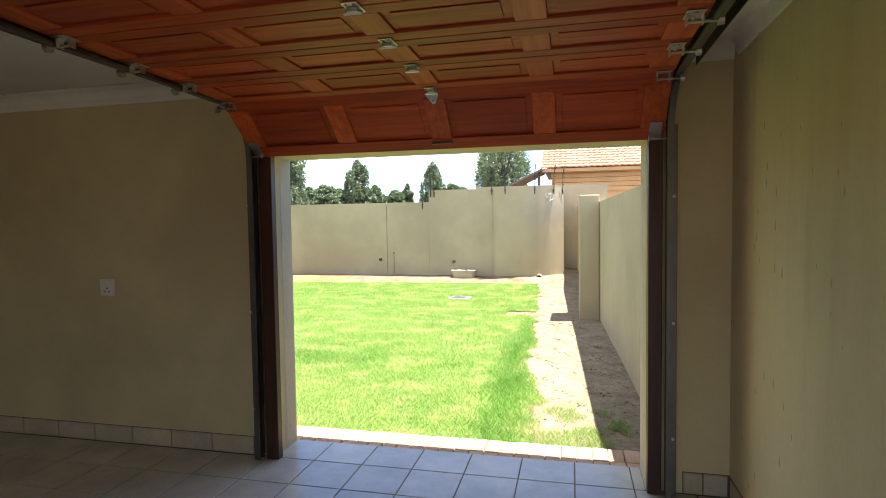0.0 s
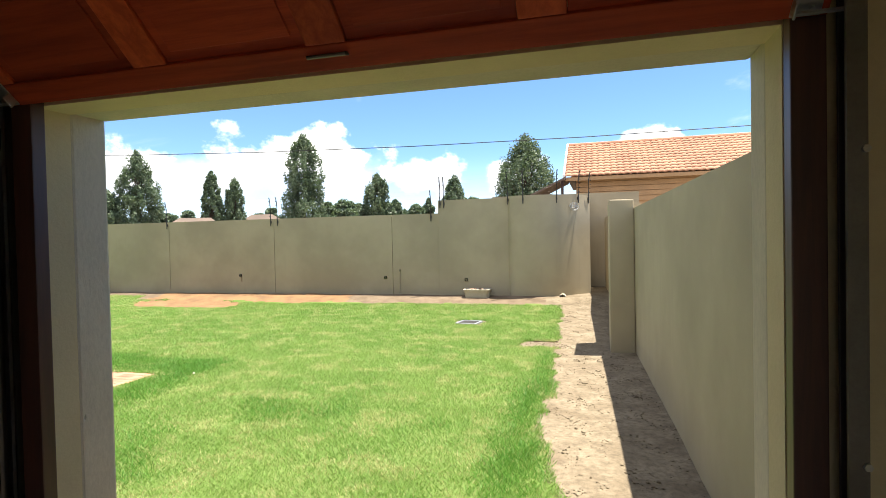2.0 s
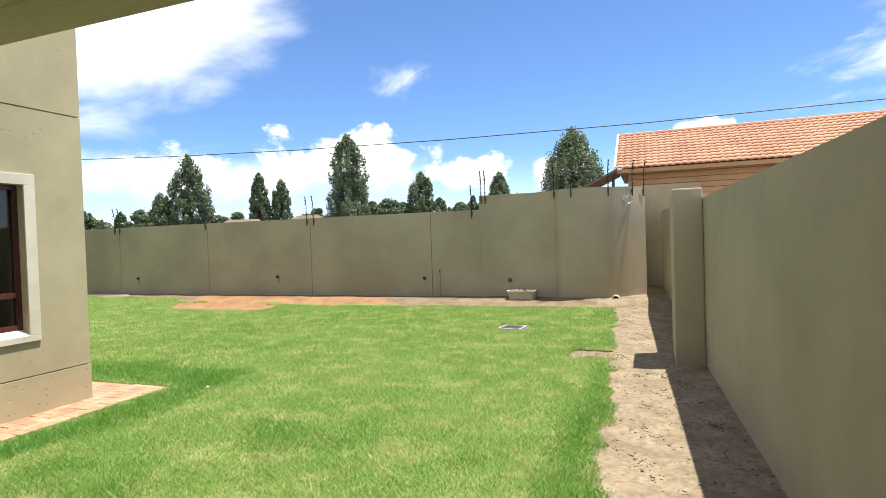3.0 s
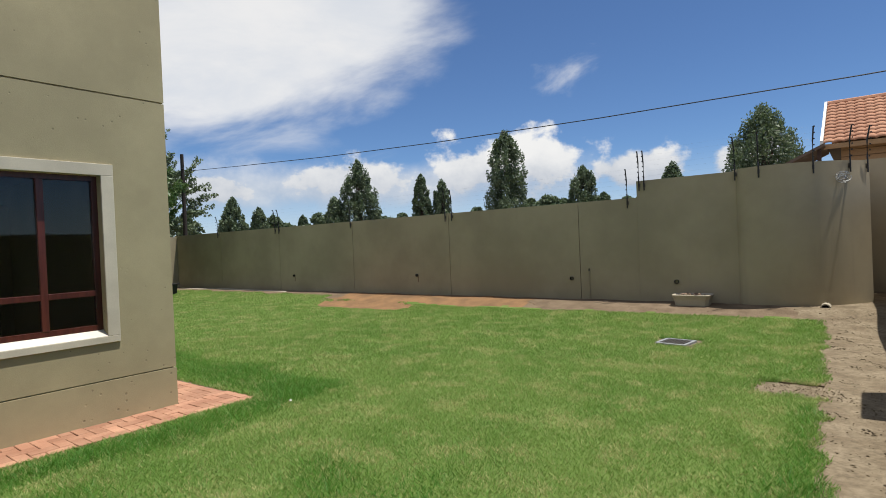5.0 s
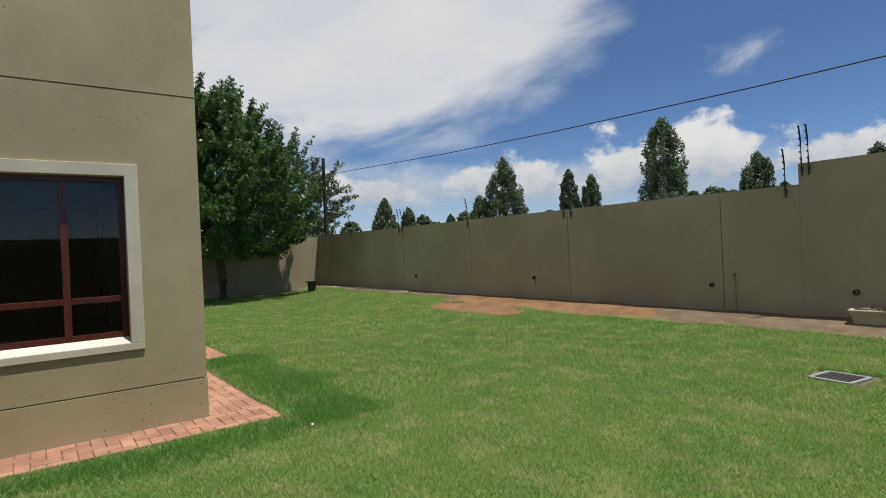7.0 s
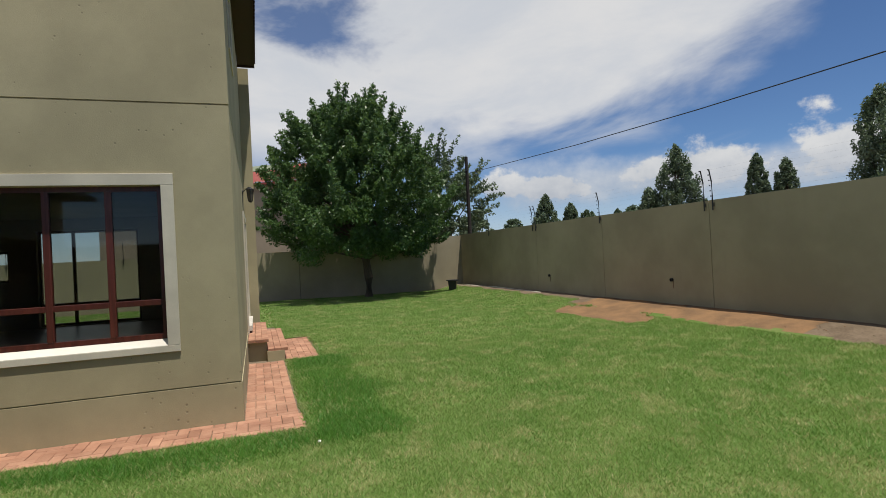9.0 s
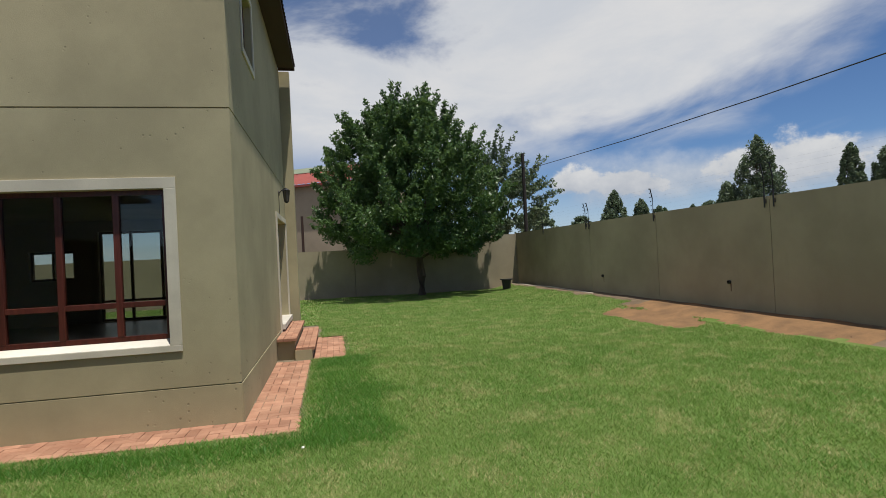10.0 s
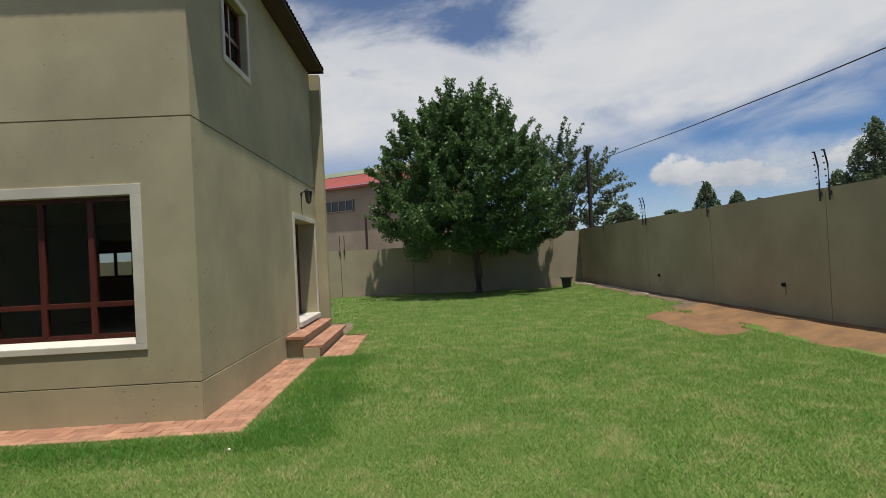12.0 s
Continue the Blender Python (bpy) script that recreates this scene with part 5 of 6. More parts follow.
def tree(at, label, height, spread, base, trunk_r, clumps, leaves, size, mat, seed, shape="round", trunk_z=1.5):
    t = thing("tree", at, label, "tree", turn=0)
    rnd = random.Random(seed)
    rs = np.random.RandomState(seed)
    cs, rr = [], []
    for k in range(clumps):
        f = rnd.random()
        z = base + (height - base) * f
        if shape == "poplar":
            r = spread * 0.92 * min(1.0, 0.7 + 0.9 * f) * (1 - f ** 4.2) ** 0.7 * (1 + 0.12 * math.sin(9 * f + seed))
        else:
            r = spread * math.sin(math.pi * (0.16 + 0.80 * f)) ** 0.75
        a, q = rnd.uniform(0, math.tau), math.sqrt(rnd.random())
        cs.append((r * q * math.cos(a), r * q * math.sin(a), z))
        rr.append(spread * (rnd.uniform(0.10, 0.24) if shape != "poplar" else rnd.uniform(0.10, 0.24) * (1 - 0.35 * f)))
    bm = bmesh.new()
    tube(bm, limb_path(rnd, (0, 0, -0.05), (0.05, 0.1, base + (height - base) * (0.75 if shape == "poplar" else 0.35)), 0.06), trunk_r, 10, trunk_r * 0.35)
    part("trunk", bm, BARK, t)
    for k in range(0, min(clumps, 26)):
        c = Vector(cs[k])
        s = Vector((0, 0, max(trunk_z * 0.6, min(c.z * 0.5, base + (height - base) * 0.3))))
        part("limb", tube(bmesh.new(), limb_path(rnd, s, c, 0.15), trunk_r * 0.38, 6, 0.012), BARK, t)
    o = new("crown", leaf_cloud("crown", cs, rr, leaves, size, mat, seed, -0.4 if shape == "poplar" else 0.3, 2.2 if shape == "poplar" else 0.85))
    o.parent = t
    return t


def twigs(rnd, cs, rr, count, pick_start, outward, lengths, radius, lift=0.10, nod=0.26):
    """Leafy shoots: rows of shrinking clumps that leave the crown, bend up and then nod."""
    paths = []
    for k in range(count):
        p = Vector(pick_start())
        d = (outward(p) + Vector((rnd.uniform(-0.6, 0.6), rnd.uniform(-0.6, 0.6), rnd.uniform(-0.3, 0.9)))).normalized()
        ln, row = rnd.uniform(*lengths), [p.copy()]
        for i in range(7):
            f = i / 6
            p = p + d * (ln / 6)
            d = (d + Vector((rnd.uniform(-0.1, 0.1), rnd.uniform(-0.1, 0.1), lift - nod * f))).normalized()
            row.append(p.copy())
            cs.append(tuple(p))
            rr.append(radius * (1.0 - 0.45 * f) * rnd.uniform(0.7, 1.3))
        paths.append(row)
    return paths


def mulberry():
    """The broad garden tree: a dome that is widest low down, ragged with leafy shoots, its skirt hanging over the wall."""
    t = thing("tree", (-23.0, 11.9, -0.06), "broad leafy green tree growing in front of the back wall", "tree")
    rnd = random.Random(11)
    heights = (1.7, 2.5, 3.6, 4.8, 5.8, 6.6, 7.3, 8.0)
    reach = (2.9, 3.45, 3.6, 3.3, 2.85, 2.3, 1.5, 0.45)
    cs, rr = [], []

    def outline(a, z):
        r = float(np.interp(z, heights, reach))
        return r * (1.0 + 0.10 * math.sin(3 * a + 1.1 * z) + 0.09 * math.sin(5 * a - 1.7 * z + 2) + 0.06 * math.sin(9 * a + 2.3 * z))

    def spot(inner, outer):
        z = rnd.uniform(1.75, 7.7)
        a = rnd.uniform(0, math.tau)
        r = outline(a, z) * math.sqrt(rnd.uniform(inner, outer))
        return (r * math.cos(a), r * math.sin(a) - 0.35, z)

    for k in range(520):
        cs.append(spot(0.05, 0.86))
        rr.append(rnd.uniform(0.16, 0.52))
    core = list(cs)
    away = lambda p: Vector((p.x, p.y + 0.35, 0.5 + max(0.0, (p.z - 3.0) * 0.6))).normalized()
    rows = twigs(rnd, cs, rr, 300, lambda: spot(0.55, 0.95), away, (0.35, 1.0), 0.21, 0.14, 0.16)
    tips = [(0.1, -0.75, 7.5), (0, 0.55, 7.2), (0, -1.9, 6.6), (0, 1.7, 6.2), (0, -3.0, 5.0), (0, -2.7, 5.7), (0.4, 0.0, 7.3), (0, 2.5, 5.4), (0, -1.2, 7.2), (0, 1.1, 6.9), (0.3, -2.3, 6.2), (0.2, -3.2, 4.6), (0.5, -2.6, 6.3)]
    rows += twigs(rnd, cs, rr, len(tips), lambda: tips[len(cs) // 7 % len(tips)], lambda p: Vector((0, (p.y + 0.35) * 0.28, 1.3 if p.z > 5.6 else 0.55)).normalized(), (0.8, 1.4), 0.2, 0.1, 0.2)
    bm = bmesh.new()
    tube(bm, [(0, 0, -0.05), (0.05, 0.02, 0.8), (-0.03, -0.05, 1.6), (0.0, 0.0, 2.6)], 0.20, 12, 0.14)
    part("trunk", bm, BARK, t)
    for k in range(0, 80, 2):
        part("limb", tube(bmesh.new(), limb_path(rnd, (0, 0, rnd.uniform(1.5, 2.5)), core[k], 0.25), 0.06, 6, 0.012), BARK, t)
    for row in rows[::9] + rows[-len(tips):]:
        part("limb", tube(bmesh.new(), [tuple(p) for p in row], 0.016, 5, 0.005), BARK, t)
    o = new("crown", leaf_cloud("crown", cs, rr, 160000, 0.075, LEAF, 5))
    o.parent = t


def corner_tree():
    """Loose grey-green tree behind the garden corner, with long drooping sprays."""
    t = thing("tree", (-28.0, 16.75, -0.05), "loose grey-green tree behind the garden corner", "tree")
    rnd = random.Random(21)
    cs, rr = [], []

    def spot():
        z, a = rnd.uniform(2.2, 6.6), rnd.uniform(0, math.tau)
        r = float(np.interp(z, (2.2, 4.0, 5.5, 6.6), (2.3, 2.3, 1.7, 0.8))) * math.sqrt(rnd.random())
        return (r * math.cos(a), r * math.sin(a), z)

    for k in range(70):
        cs.append(spot())
        rr.append(rnd.uniform(0.2, 0.4))
    core = list(cs)
    rows = twigs(rnd, cs, rr, 120, spot, lambda p: Vector((p.x, p.y, 0.4)).normalized(), (0.7, 1.6), 0.22)
    part("trunk", tube(bmesh.new(), limb_path(rnd, (0, 0, -0.05), (0.1, 0.1, 4.2), 0.15), 0.2, 10, 0.07), BARK, t)
    for c in core[:26]:
        part("limb", tube(bmesh.new(), limb_path(rnd, (0, 0, rnd.uniform(1.4, 3.4)), c, 0.2), 0.06, 6, 0.012), BARK, t)
    for row in rows[::6]:
        part("limb", tube(bmesh.new(), [tuple(p) for p in row], 0.016, 5, 0.006), BARK, t)
    o = new("crown", leaf_cloud("crown", cs, rr, 20000, 0.10, LEAF_GREY, 22))
    o.parent = t


mulberry()
corner_tree()


def polar(az, dist):
    return (0.0 - dist * math.sin(radians(az)), 4.7 + dist * math.cos(radians(az)), 0.1)


POPLARS = [  # azimuth, distance, height, half width
    (46.2, 62, 10.6, 2.25), (48.6, 62, 6.8, 1.6), (39.7, 62, 9.0, 1.3), (37.6, 62, 8.3, 1.4), (30.9, 56, 12.0, 2.5), (23.1, 60, 8.7, 1.8), (14.8, 66, 8.9, 2.0),
    (58.4, 64, 7.0, 1.6), (56.0, 64, 6.0, 1.2), (51.8, 70, 5.4, 1.0), (21.2, 62, 6.0, 1.2), (17.6, 68, 6.6, 1.0)]
for i, (az, dist, hh, hw) in enumerate(POPLARS):
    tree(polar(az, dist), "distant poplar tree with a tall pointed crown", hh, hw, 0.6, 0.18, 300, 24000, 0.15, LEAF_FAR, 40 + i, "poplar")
tree(polar(7.3, 46), "large rounded grey-green tree beyond the wall", 9.9, 2.85, 1.0, 0.25, 340, 28000, 0.13, LEAF_GREY, 71, "poplar")
tree(polar(-9.6, 60), "tree showing above the neighbouring roof", 11.3, 1.4, 6.0, 0.2, 24, 2500, 0.17, LEAF_FAR, 72)
BELT = [(27.5, 64, 5.6, 2.2), (25.8, 66, 5.2, 2.0), (20.0, 70, 5.2, 2.0), (13.5, 66, 5.2, 1.8), (11.5, 60, 5.6, 1.6), (35.0, 75, 5.2, 2.0), (43.0, 80, 5.2, 2.4), (53.5, 80, 5.0, 2.4), (62.0, 75, 5.4, 2.0), (65.5, 60, 5.6, 2.0), (29.6, 62, 5.0, 1.6), (26.6, 58, 5.8, 1.8), (28.6, 59, 5.6, 1.7), (24.9, 60, 5.5, 1.6), (22.3, 60, 5.6, 1.6), (19.0, 62, 5.4, 1.6), (44.4, 66, 5.6, 1.8), (50.2, 66, 5.4, 1.8), (41.8, 68, 5.2, 1.5), (34.0, 66, 5.4, 1.5), (12.6, 58, 5.8, 1.5), (54.6, 70, 5.6, 1.6)]
for i, (az, dist, hh, hw) in enumerate(BELT):
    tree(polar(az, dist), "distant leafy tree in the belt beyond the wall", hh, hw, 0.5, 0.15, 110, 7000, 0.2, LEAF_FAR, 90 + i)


def far_woods():
    rs = np.random.RandomState(8)
    cs, rr = [], []
    for k in range(420):
        az = rs.uniform(-35, 80)
        d = rs.uniform(95, 150)
        x, y, _ = polar(az, d)
        cs.append((x, y, rs.uniform(0.5, 4.4)))
        rr.append(rs.uniform(1.2, 2.6))
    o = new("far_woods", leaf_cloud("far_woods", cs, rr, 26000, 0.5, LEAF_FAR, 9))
    return tagged(o, "far belt of trees on the horizon", "woods", kind="stuff")


far_woods()


# ---- grass ----
def blades(name, x0, x1, y0, y1, density, height, width, mat, mask, seed, label, soft_edge=(-0.05, 0.03)):
    rs = np.random.RandomState(seed)
    n = int((x1 - x0) * (y1 - y0) * density)
    x, y = rs.uniform(x0, x1, n), rs.uniform(y0, y1, n)
    keep = mask(x, y) > rs.uniform(*soft_edge, n)
    x, y = x[keep], y[keep]
    n = len(x)
    patch = 0.9 + 0.12 * wobble(x, y, 2.6, 8.0)
    h = height * rs.uniform(0.55, 1.25, n) * patch
    a = rs.uniform(0, math.tau, n)
    lean_a, lean_d = rs.uniform(0, math.tau, n), h * rs.uniform(0.4, 1.5, n)
    w = width * rs.uniform(0.7, 1.3, n) / 2
    z = ground_z(x, y) + 0.006 + 0.012 * wobble(x, y, 1.7, 3.0)
    ca, sa = np.cos(a) * w, np.sin(a) * w
    v = np.stack((np.stack((x - ca, y - sa, z), -1), np.stack((x + ca, y + sa, z), -1), np.stack((x + np.cos(lean_a) * lean_d, y + np.sin(lean_a) * lean_d, z + h), -1)), 1).reshape(-1, 3)
    return tagged(new(name, raw_mesh(name, v, np.arange(n * 3).reshape(-1, 3), mat)), label, "grass", kind="stuff")


LAB = "short green lawn grass, sunlit and slightly patchy"
blades("lawn_grass", -5.5, 0.2, 4.0, 11.5, 9000, 0.036, 0.0075, GRASS, lawn_mask, 1, LAB)
blades("lawn_grass", -10.0, -5.5, 7.8, 15.5, 5000, 0.045, 0.010, GRASS, lawn_mask, 2, LAB)
blades("lawn_grass", -5.5, 0.2, 11.5, 15.6, 5000, 0.045, 0.010, GRASS, lawn_mask, 3, LAB)
blades("lawn_grass", -24.0, -10.0, 7.8, 16.2, 2600, 0.036, 0.014, GRASS, lawn_mask, 4, LAB)
blades("lawn_grass", -24.0, -14.3, -6.0, 7.8, 500, 0.05, 0.03, GRASS, lawn_mask, 5, LAB)


def lush_mask(x, y):
    strip = np.minimum(np.minimum(x + 5.42, -4.72 - x + 0.12 * wobble(x, y, 2.0, 2.0)), np.minimum(y - 4.1, 8.75 - y))
    strip2 = np.minimum(np.minimum(x + 9.4, -4.9 - x), np.minimum(y - 7.9, 8.85 - y + 0.25 * wobble(x, y, 1.5, 6.0)))
    edge = (-0.16 - 0.045 * (y - 5.9)) + 0.09 * wobble(x, y, 2.2, 1.0) - x
    strip3 = np.minimum(np.minimum(edge + 0.02, 0.22 + 0.24 * smoothstep(9.5, 7.0, y) - edge + 0.12 * wobble(x, y, 1.9, 5.0)), np.minimum(y - 4.1, 10.3 - y))
    spots = np.maximum(1 - np.hypot((x + 2.6) / 1.3, (y - 6.8) / 0.5), 1 - np.hypot((x + 3.9) / 1.0, (y - 5.4) / 0.6)) * 0.14 - 0.05 + 0.12 * wobble(x, y, 3.0, 1.0)
    return np.minimum(np.maximum.reduce([strip, strip2, strip3, spots]), lawn_mask(x, y) + 0.03)


blades("lush_grass", -9.5, 0.2, 4.0, 10.4, 5200, 0.062, 0.008, LUSH, lush_mask, 6, "longer dark green grass along the paving edges", (-0.03, 0.24))
blades("weed_tufts", -0.3, 0.8, 4.0, 5.3, 5200, 0.055, 0.006, GRASS, lambda x, y: 0.3 * wobble(x, y, 6.0, 3.0) - 0.05 + 0.3 * np.exp(-((x - 0.25) / 0.25) ** 2 - ((y - 4.5) / 0.3) ** 2), 7, "sparse grass tufts on the bare soil by the door")


def litter(name, x0, x1, y0, y1, n, r0, r1, mat, seed, label, mask=None, flat=(0.4, 0.8), gather=0.0):
    """Small broken clods and stones on the soil, in drifts where gather is above zero; most are small."""
    rs = np.random.RandomState(seed)
    x, y = rs.uniform(x0, x1, n), rs.uniform(y0, y1, n)
    keep = np.ones(n, dtype=bool) if mask is None else mask(x, y) > 0
    if gather:
        drift = 0.5 + 0.5 * wobble(x, y, 7.0, seed * 1.3) + 0.3 * wobble(x, y, 17.0, seed * 0.7)
        keep &= rs.uniform(0, 1, n) < np.clip(1 - gather + gather * 3.0 * (drift - 0.6), 0, 1)
    x, y = x[keep], y[keep]
    n = len(x)
    r = r0 + (r1 - r0) * rs.uniform(0, 1, n) ** 2.5
    base = np.array([(0, 0, 1), (0, 0, -1), (1, 0, 0), (-1, 0, 0), (0, 1, 0), (0, -1, 0)], float)
    tri = np.array([(0, 2, 4), (0, 4, 3), (0, 3, 5), (0, 5, 2), (1, 4, 2), (1, 3, 4), (1, 5, 3), (1, 2, 5)])
    a = rs.uniform(0, math.tau, n)
    p = base[None] * rs.uniform(0.6, 1.35, (n, 6, 1)) * r[:, None, None]
    p[..., 2] *= rs.uniform(*flat, n)[:, None]
    p[..., 1] *= rs.uniform(0.45, 1.0, n)[:, None]
    px = p[..., 0] * np.cos(a)[:, None] - p[..., 1] * np.sin(a)[:, None] + x[:, None]
    py = p[..., 0] * np.sin(a)[:, None] + p[..., 1] * np.cos(a)[:, None] + y[:, None]
    pz = p[..., 2] + (ground_z(x, y) + 0.012 * wobble(x, y, 1.7, 3.0) + r * 0.2)[:, None]
    v = np.stack((px, py, pz), -1).reshape(-1, 3)
    f = (tri[None] + 6 * np.arange(n)[:, None, None]).reshape(-1, 3)
    return tagged(new(name, raw_mesh(name, v, f, mat)), label, "debris", kind="stuff")


bare = lambda x, y: -lawn_mask(x, y) + 0.02
litter("soil_clods", -0.6, 1.05, 4.05, 16.2, 24000, 0.003, 0.017, SOIL, 3, "small clods of dry soil on the bare path", bare, gather=0.8)
litter("dry_crumbs", -0.6, 1.05, 4.05, 16.2, 9000, 0.002, 0.010, LITTER, 4, "brown crumbs and dry leaf scraps on the bare path", bare, (0.15, 0.5), gather=0.9)
rnd = random.Random(14)
front = [(-0.98 + 0.06 * k, 11.2 + rnd.uniform(-0.03, 0.03)) for k in range(11)]
bm = prism(bmesh.new(), front + [(-0.38, 11.3), (-0.98, 11.3)], -0.15, -0.05)
tagged(part("turf_cut", bm, BROWN_SOIL), "dark cut edge of the turf beside the bare notch", "soil", kind="structure")
blades("turf_lip", -1.0, -0.42, 11.19, 11.27, 14000, 0.055, 0.007, GRASS, lambda x, y: 0.1 + 0.05 * wobble(x, y, 9.0, 2.0), 15, "tufts of grass overhanging the cut turf edge")
blades("cover_tufts", -2.68, -2.02, 13.36, 13.46, 5000, 0.09, 0.008, LUSH, lambda x, y: 0.04 * wobble(x, y, 11.0, 5.0), 16, "longer grass tufts behind the drain cover")
litter("notch_clods", -1.0, -0.2, 10.7, 11.2, 300, 0.004, 0.015, SOIL, 8, "broken soil where the turf is cut away", bare)
litter("cover_rubble", -2.70, -1.98, 12.8, 13.45, 300, 0.004, 0.016, SOIL, 12, "broken soil round the drain cover", bare)
litter("wall_foot_rubble", -23.0, -0.4, 15.2, 16.5, 2200, 0.005, 0.022, BROWN_SOIL, 5, "clods of soil along the wall foot", bare, gather=0.2)
litter("red_clods", -14.0, -6.0, 14.1, 16.5, 1600, 0.005, 0.022, RED_SOIL, 6, "clods of red soil under the far wall", bare, gather=0.2)
chip = thing("white_pebble", (-4.92, 7.935, -0.008), "single white pebble in the grass", "stone")
bm = bmesh.new()
bmesh.ops.create_icosphere(bm, subdivisions=2, radius=0.018, matrix=Matrix.LocRotScale(None, None, (1, 0.8, 0.6)))
part("stone", bm, WHITE, chip, smooth_faces=True)

# ---- paving, tiles and skirting, piece by piece ----
def slab_mesh(name, w, d, h, mat, chamfer):
    bm = bmesh.new()
    vs = []
    for z, c in ((-h, 0.0), (-chamfer, 0.0), (0.0, chamfer)):
        vs.append([bm.verts.new((sx * (w / 2 - c), sy * (d / 2 - c), z)) for sx, sy in ((-1, -1), (1, -1), (1, 1), (-1, 1))])
    for a, b in zip(vs, vs[1:]):
        for k in range(4):
            bm.faces.new((a[k], a[(k + 1) % 4], b[(k + 1) % 4], b[k]))
    bm.faces.new(vs[2])
    return mesh_of(name, bm, mat)


def lay(name, me, parent, m):
    o = new(name, me)
    o.parent = parent
    o.matrix_local = m
    return o


rnd = random.Random(2)
PAVE = -0.028
paving = tagged(part("paving_bed", boxes((-6.028, -5.47, 3.605, 7.88, -0.12, PAVE - 0.015), (-9.5, -6.03, 7.284, 7.84, -0.12, PAVE - 0.0149), (-12.2, -9.457, 7.862, 8.415, -0.12, PAVE - 0.0151)), MORTAR), "terracotta brick paving strip round the foot of the house", "paving", kind="structure")
PB = slab_mesh("brick", 0.214, 0.104, 0.05, PAVER, 0.005)


def jitter():
    return rnd.uniform(-0.003, 0.003)


PW = 0.109
half_brick = slab_mesh("brick", 0.104, 0.104, 0.05, PAVER, 0.005)


def herringbone(x0, y0, nx, ny, z):
    """Right-angled herringbone of terracotta bricks on a grid of half-brick cells; cut to halves at the edges."""
    done = set()
    for i in range(nx):
        for j in range(ny):
            k = (i - j) % 4
            if (i, j) in done:
                continue
            cx, cy = x0 + (i + 0.5) * PW, y0 + (j + 0.5) * PW
            lift = (z + jitter(), jitter() * 90, jitter() * 90)
            if k == 0 and i + 1 < nx:
                done.add((i + 1, j))
                lay("brick", PB, paving, pose(cx + PW / 2 + jitter(), cy, *lift, jitter() * 60))
            elif k == 3 and j + 1 < ny:
                done.add((i, j + 1))
                lay("brick", PB, paving, pose(cx, cy + PW / 2 + jitter(), *lift, 90 + jitter() * 60))
            else:
                lay("brick", half_brick, paving, pose(cx, cy, *lift, jitter() * 60))


herringbone(-6.025, 3.62, 5, 39, PAVE)     # beside the window wall
herringbone(-6.025 - 31 * PW, 7.29, 31, 5, PAVE)   # beside the north wall
herringbone(-9.45 - 25 * PW, 7.875, 25, 5, PAVE + 0.0005)  # foot of the steps
for k in range(13):  # treads
    for yy, zz in ((7.345, 0.33), (7.455, 0.33), (7.56, 0.33), (7.645, 0.17), (7.752, 0.17), (7.858, 0.17)):
        lay("brick", PB, STEPS, pose(-9.65 - k * 0.2185 - (0.0 if zz > 0.2 else -0.02), yy, zz + jitter() * 0.6, jitter() * 60, jitter() * 60, jitter() * 40))
door_strip = tagged(part("door_paving_bed", boxes((-2.6, 1.06, 3.602, 4.02, -0.1, 0.10)), MORTAR), "sandy brick strip outside the garage door", "paving", kind="structure")
SB = slab_mesh("brick", 0.104, 0.214, 0.05, SANDY_PAVER, 0.005)
for k in range(33):
    for yy in (3.712, 3.928):
        lay("brick", SB, door_strip, pose(-2.53 + k * 0.109 + jitter(), yy + jitter(), 0.118 + jitter(), jitter() * 60, jitter() * 60, jitter() * 60))

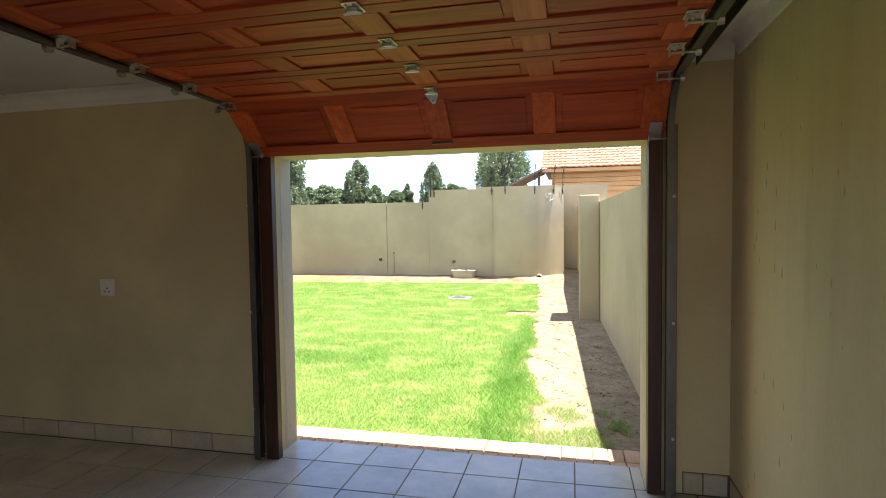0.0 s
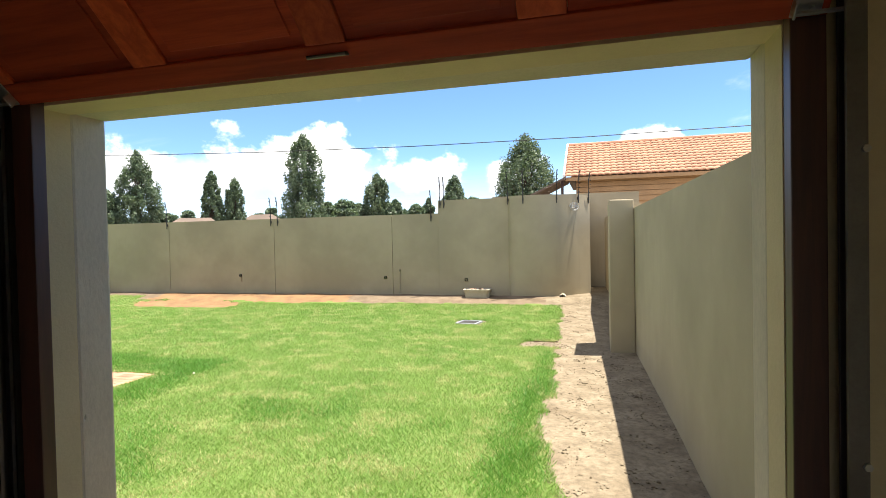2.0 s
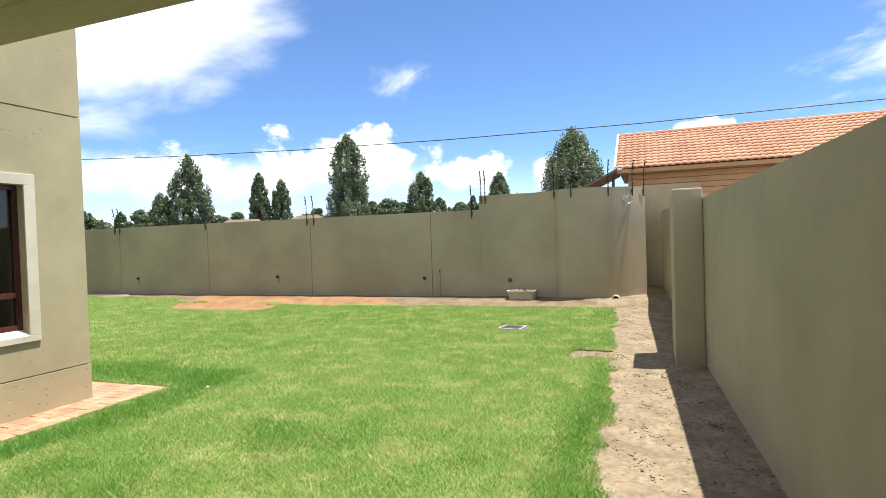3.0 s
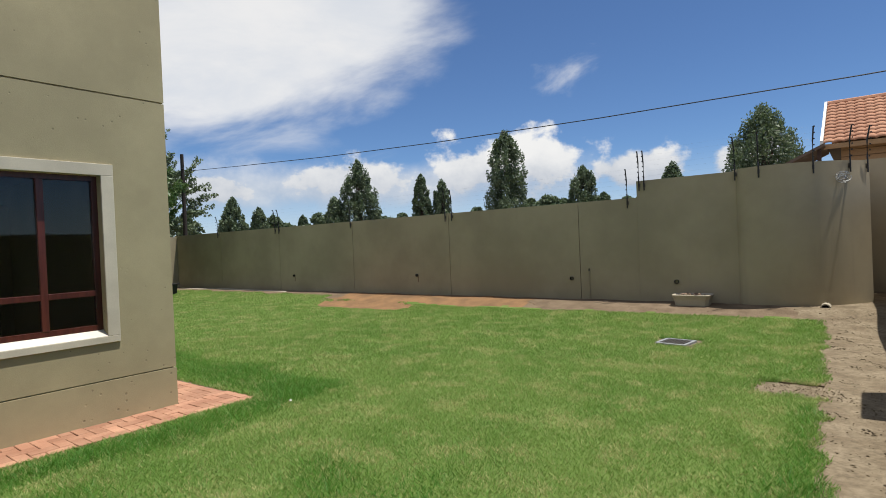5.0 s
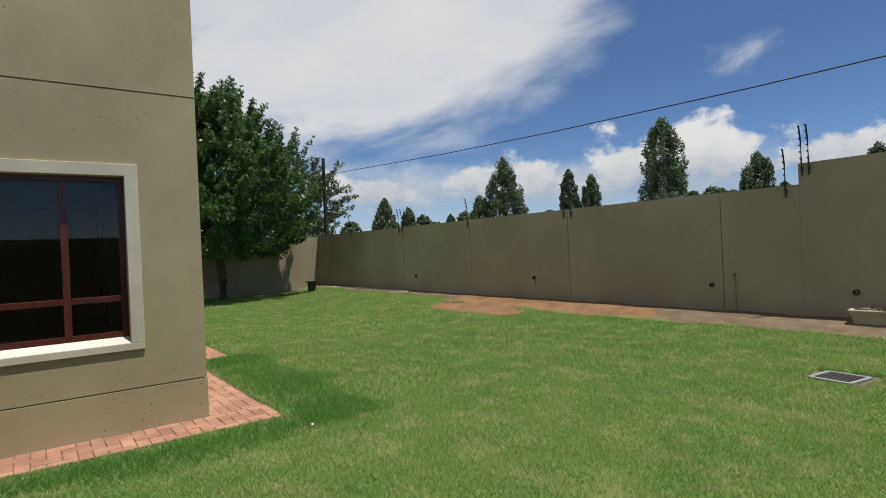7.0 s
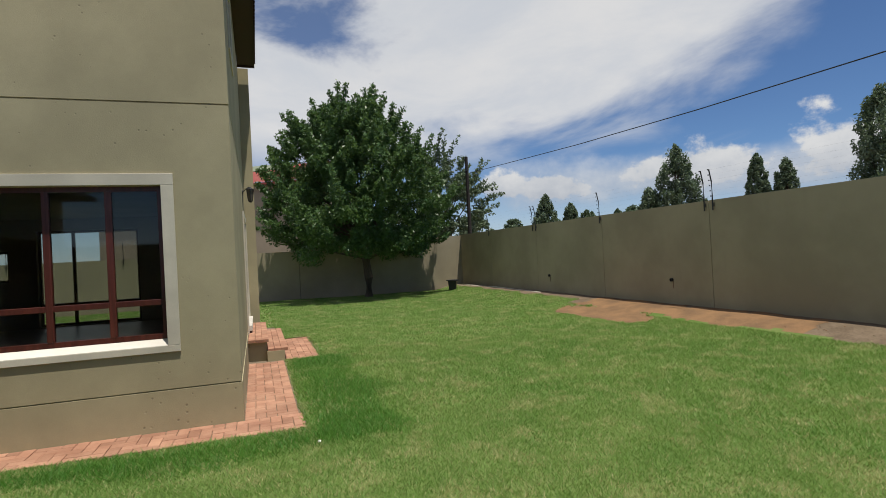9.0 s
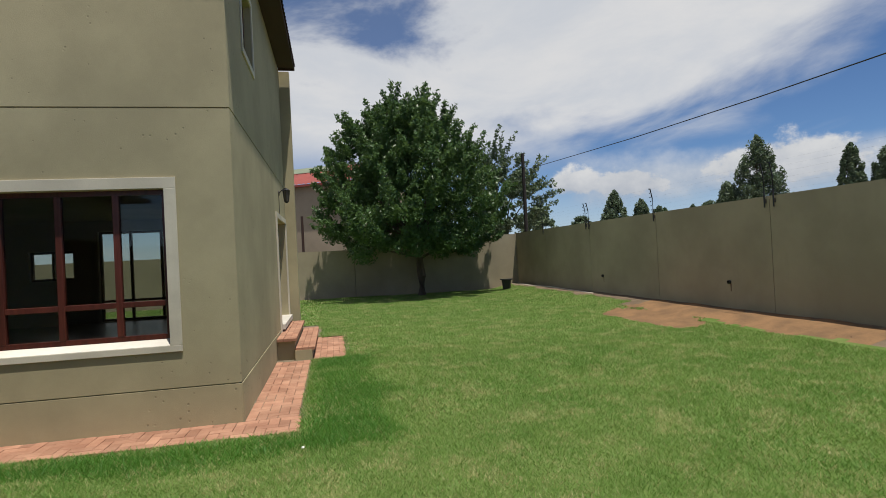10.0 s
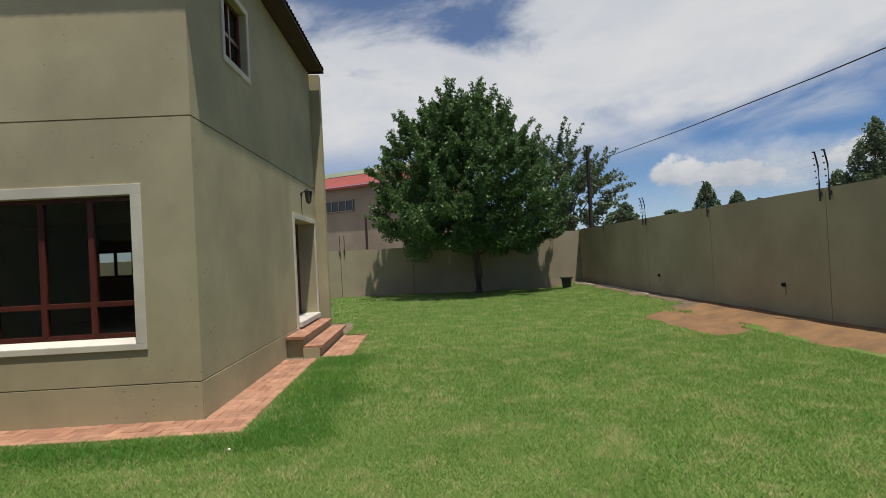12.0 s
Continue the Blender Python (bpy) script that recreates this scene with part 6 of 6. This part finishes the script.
floor = tagged(part("floor", boxes((GX0, GX1, GY0, GY1, 0.0, GF - 0.004), (DX0, DX1, GY1, GY2, 0.0, GF - 0.0041)), GROUT), "pale glazed tile floor of the garage", "floor", kind="structure")
FT = slab_mesh("tile", 0.334, 0.334, 0.008, TILE, 0.002)
FT2 = slab_mesh("tile", 0.165, 0.334, 0.008, TILE, 0.002)
bm = bmesh.new()
for i in range(-1, 17):
    for j in range(18):
        cx, cy = 0.855 - 0.341 * i, 3.11 - 0.341 * j
        if cx < GX0 + 0.16 or cx > GX1 - 0.16 or cy < GY0 + 0.16:
            continue
        if j < 12:
            lay("tile", FT, floor, pose(cx, cy, GF + rnd.uniform(0, 0.0008)))
            if i == 0:
                lay("tile", FT2, floor, pose(1.112, cy, GF))
        else:
            box(bm, cx - 0.167, cx + 0.167, cy - 0.167, cy + 0.167, GF - 0.0038, GF)
tagged(part("tile_field", bm, TILE, floor), "pale glazed tiles at the back of the garage", kind="stuff")
for i in range(8):
    cx = 0.855 - 0.341 * i
    a, b = max(cx - 0.167, DX0 + 0.002), min(cx + 0.167, DX1 - 0.002)
    if b - a > 0.03:
        lay("tile", slab_mesh("tile", b - a, 0.308, 0.008, TILE, 0.002), floor, pose((a + b) / 2, 3.44, GF))

skirt = tagged(part("baseboard", boxes((GX0, -1.80, GY1 - 0.004, GY1 - 0.001, GF, GF + 0.125), (0.95, GX1, GY1 - 0.004, GY1 - 0.001, GF, GF + 0.125), (GX1 - 0.004, GX1 - 0.001, GY0, GY1 - 0.004, GF, GF + 0.125)), GROUT), "beige tile skirting round the garage", "baseboard", kind="structure")
K = slab_mesh("tile", 0.323, 0.118, 0.008, SKIRT_TILE, 0.002)
for i in range(8):
    lay("tile", K, skirt, pose(-1.98 - 0.331 * i, GY1 - 0.0115, GF + 0.062, 90, 0, 0))
lay("tile", slab_mesh("tile", 0.10, 0.118, 0.008, SKIRT_TILE, 0.002), skirt, pose(1.005, GY1 - 0.0115, GF + 0.062, 90, 0, 0))
lay("tile", slab_mesh("tile", 0.125, 0.118, 0.008, SKIRT_TILE, 0.002), skirt, pose(1.125, GY1 - 0.0115, GF + 0.062, 90, 0, 0))
for j in range(17):
    lay("tile", K, skirt, pose(GX1 - 0.0115, 3.08 - 0.331 * j, GF + 0.062, 90, 0, -90))
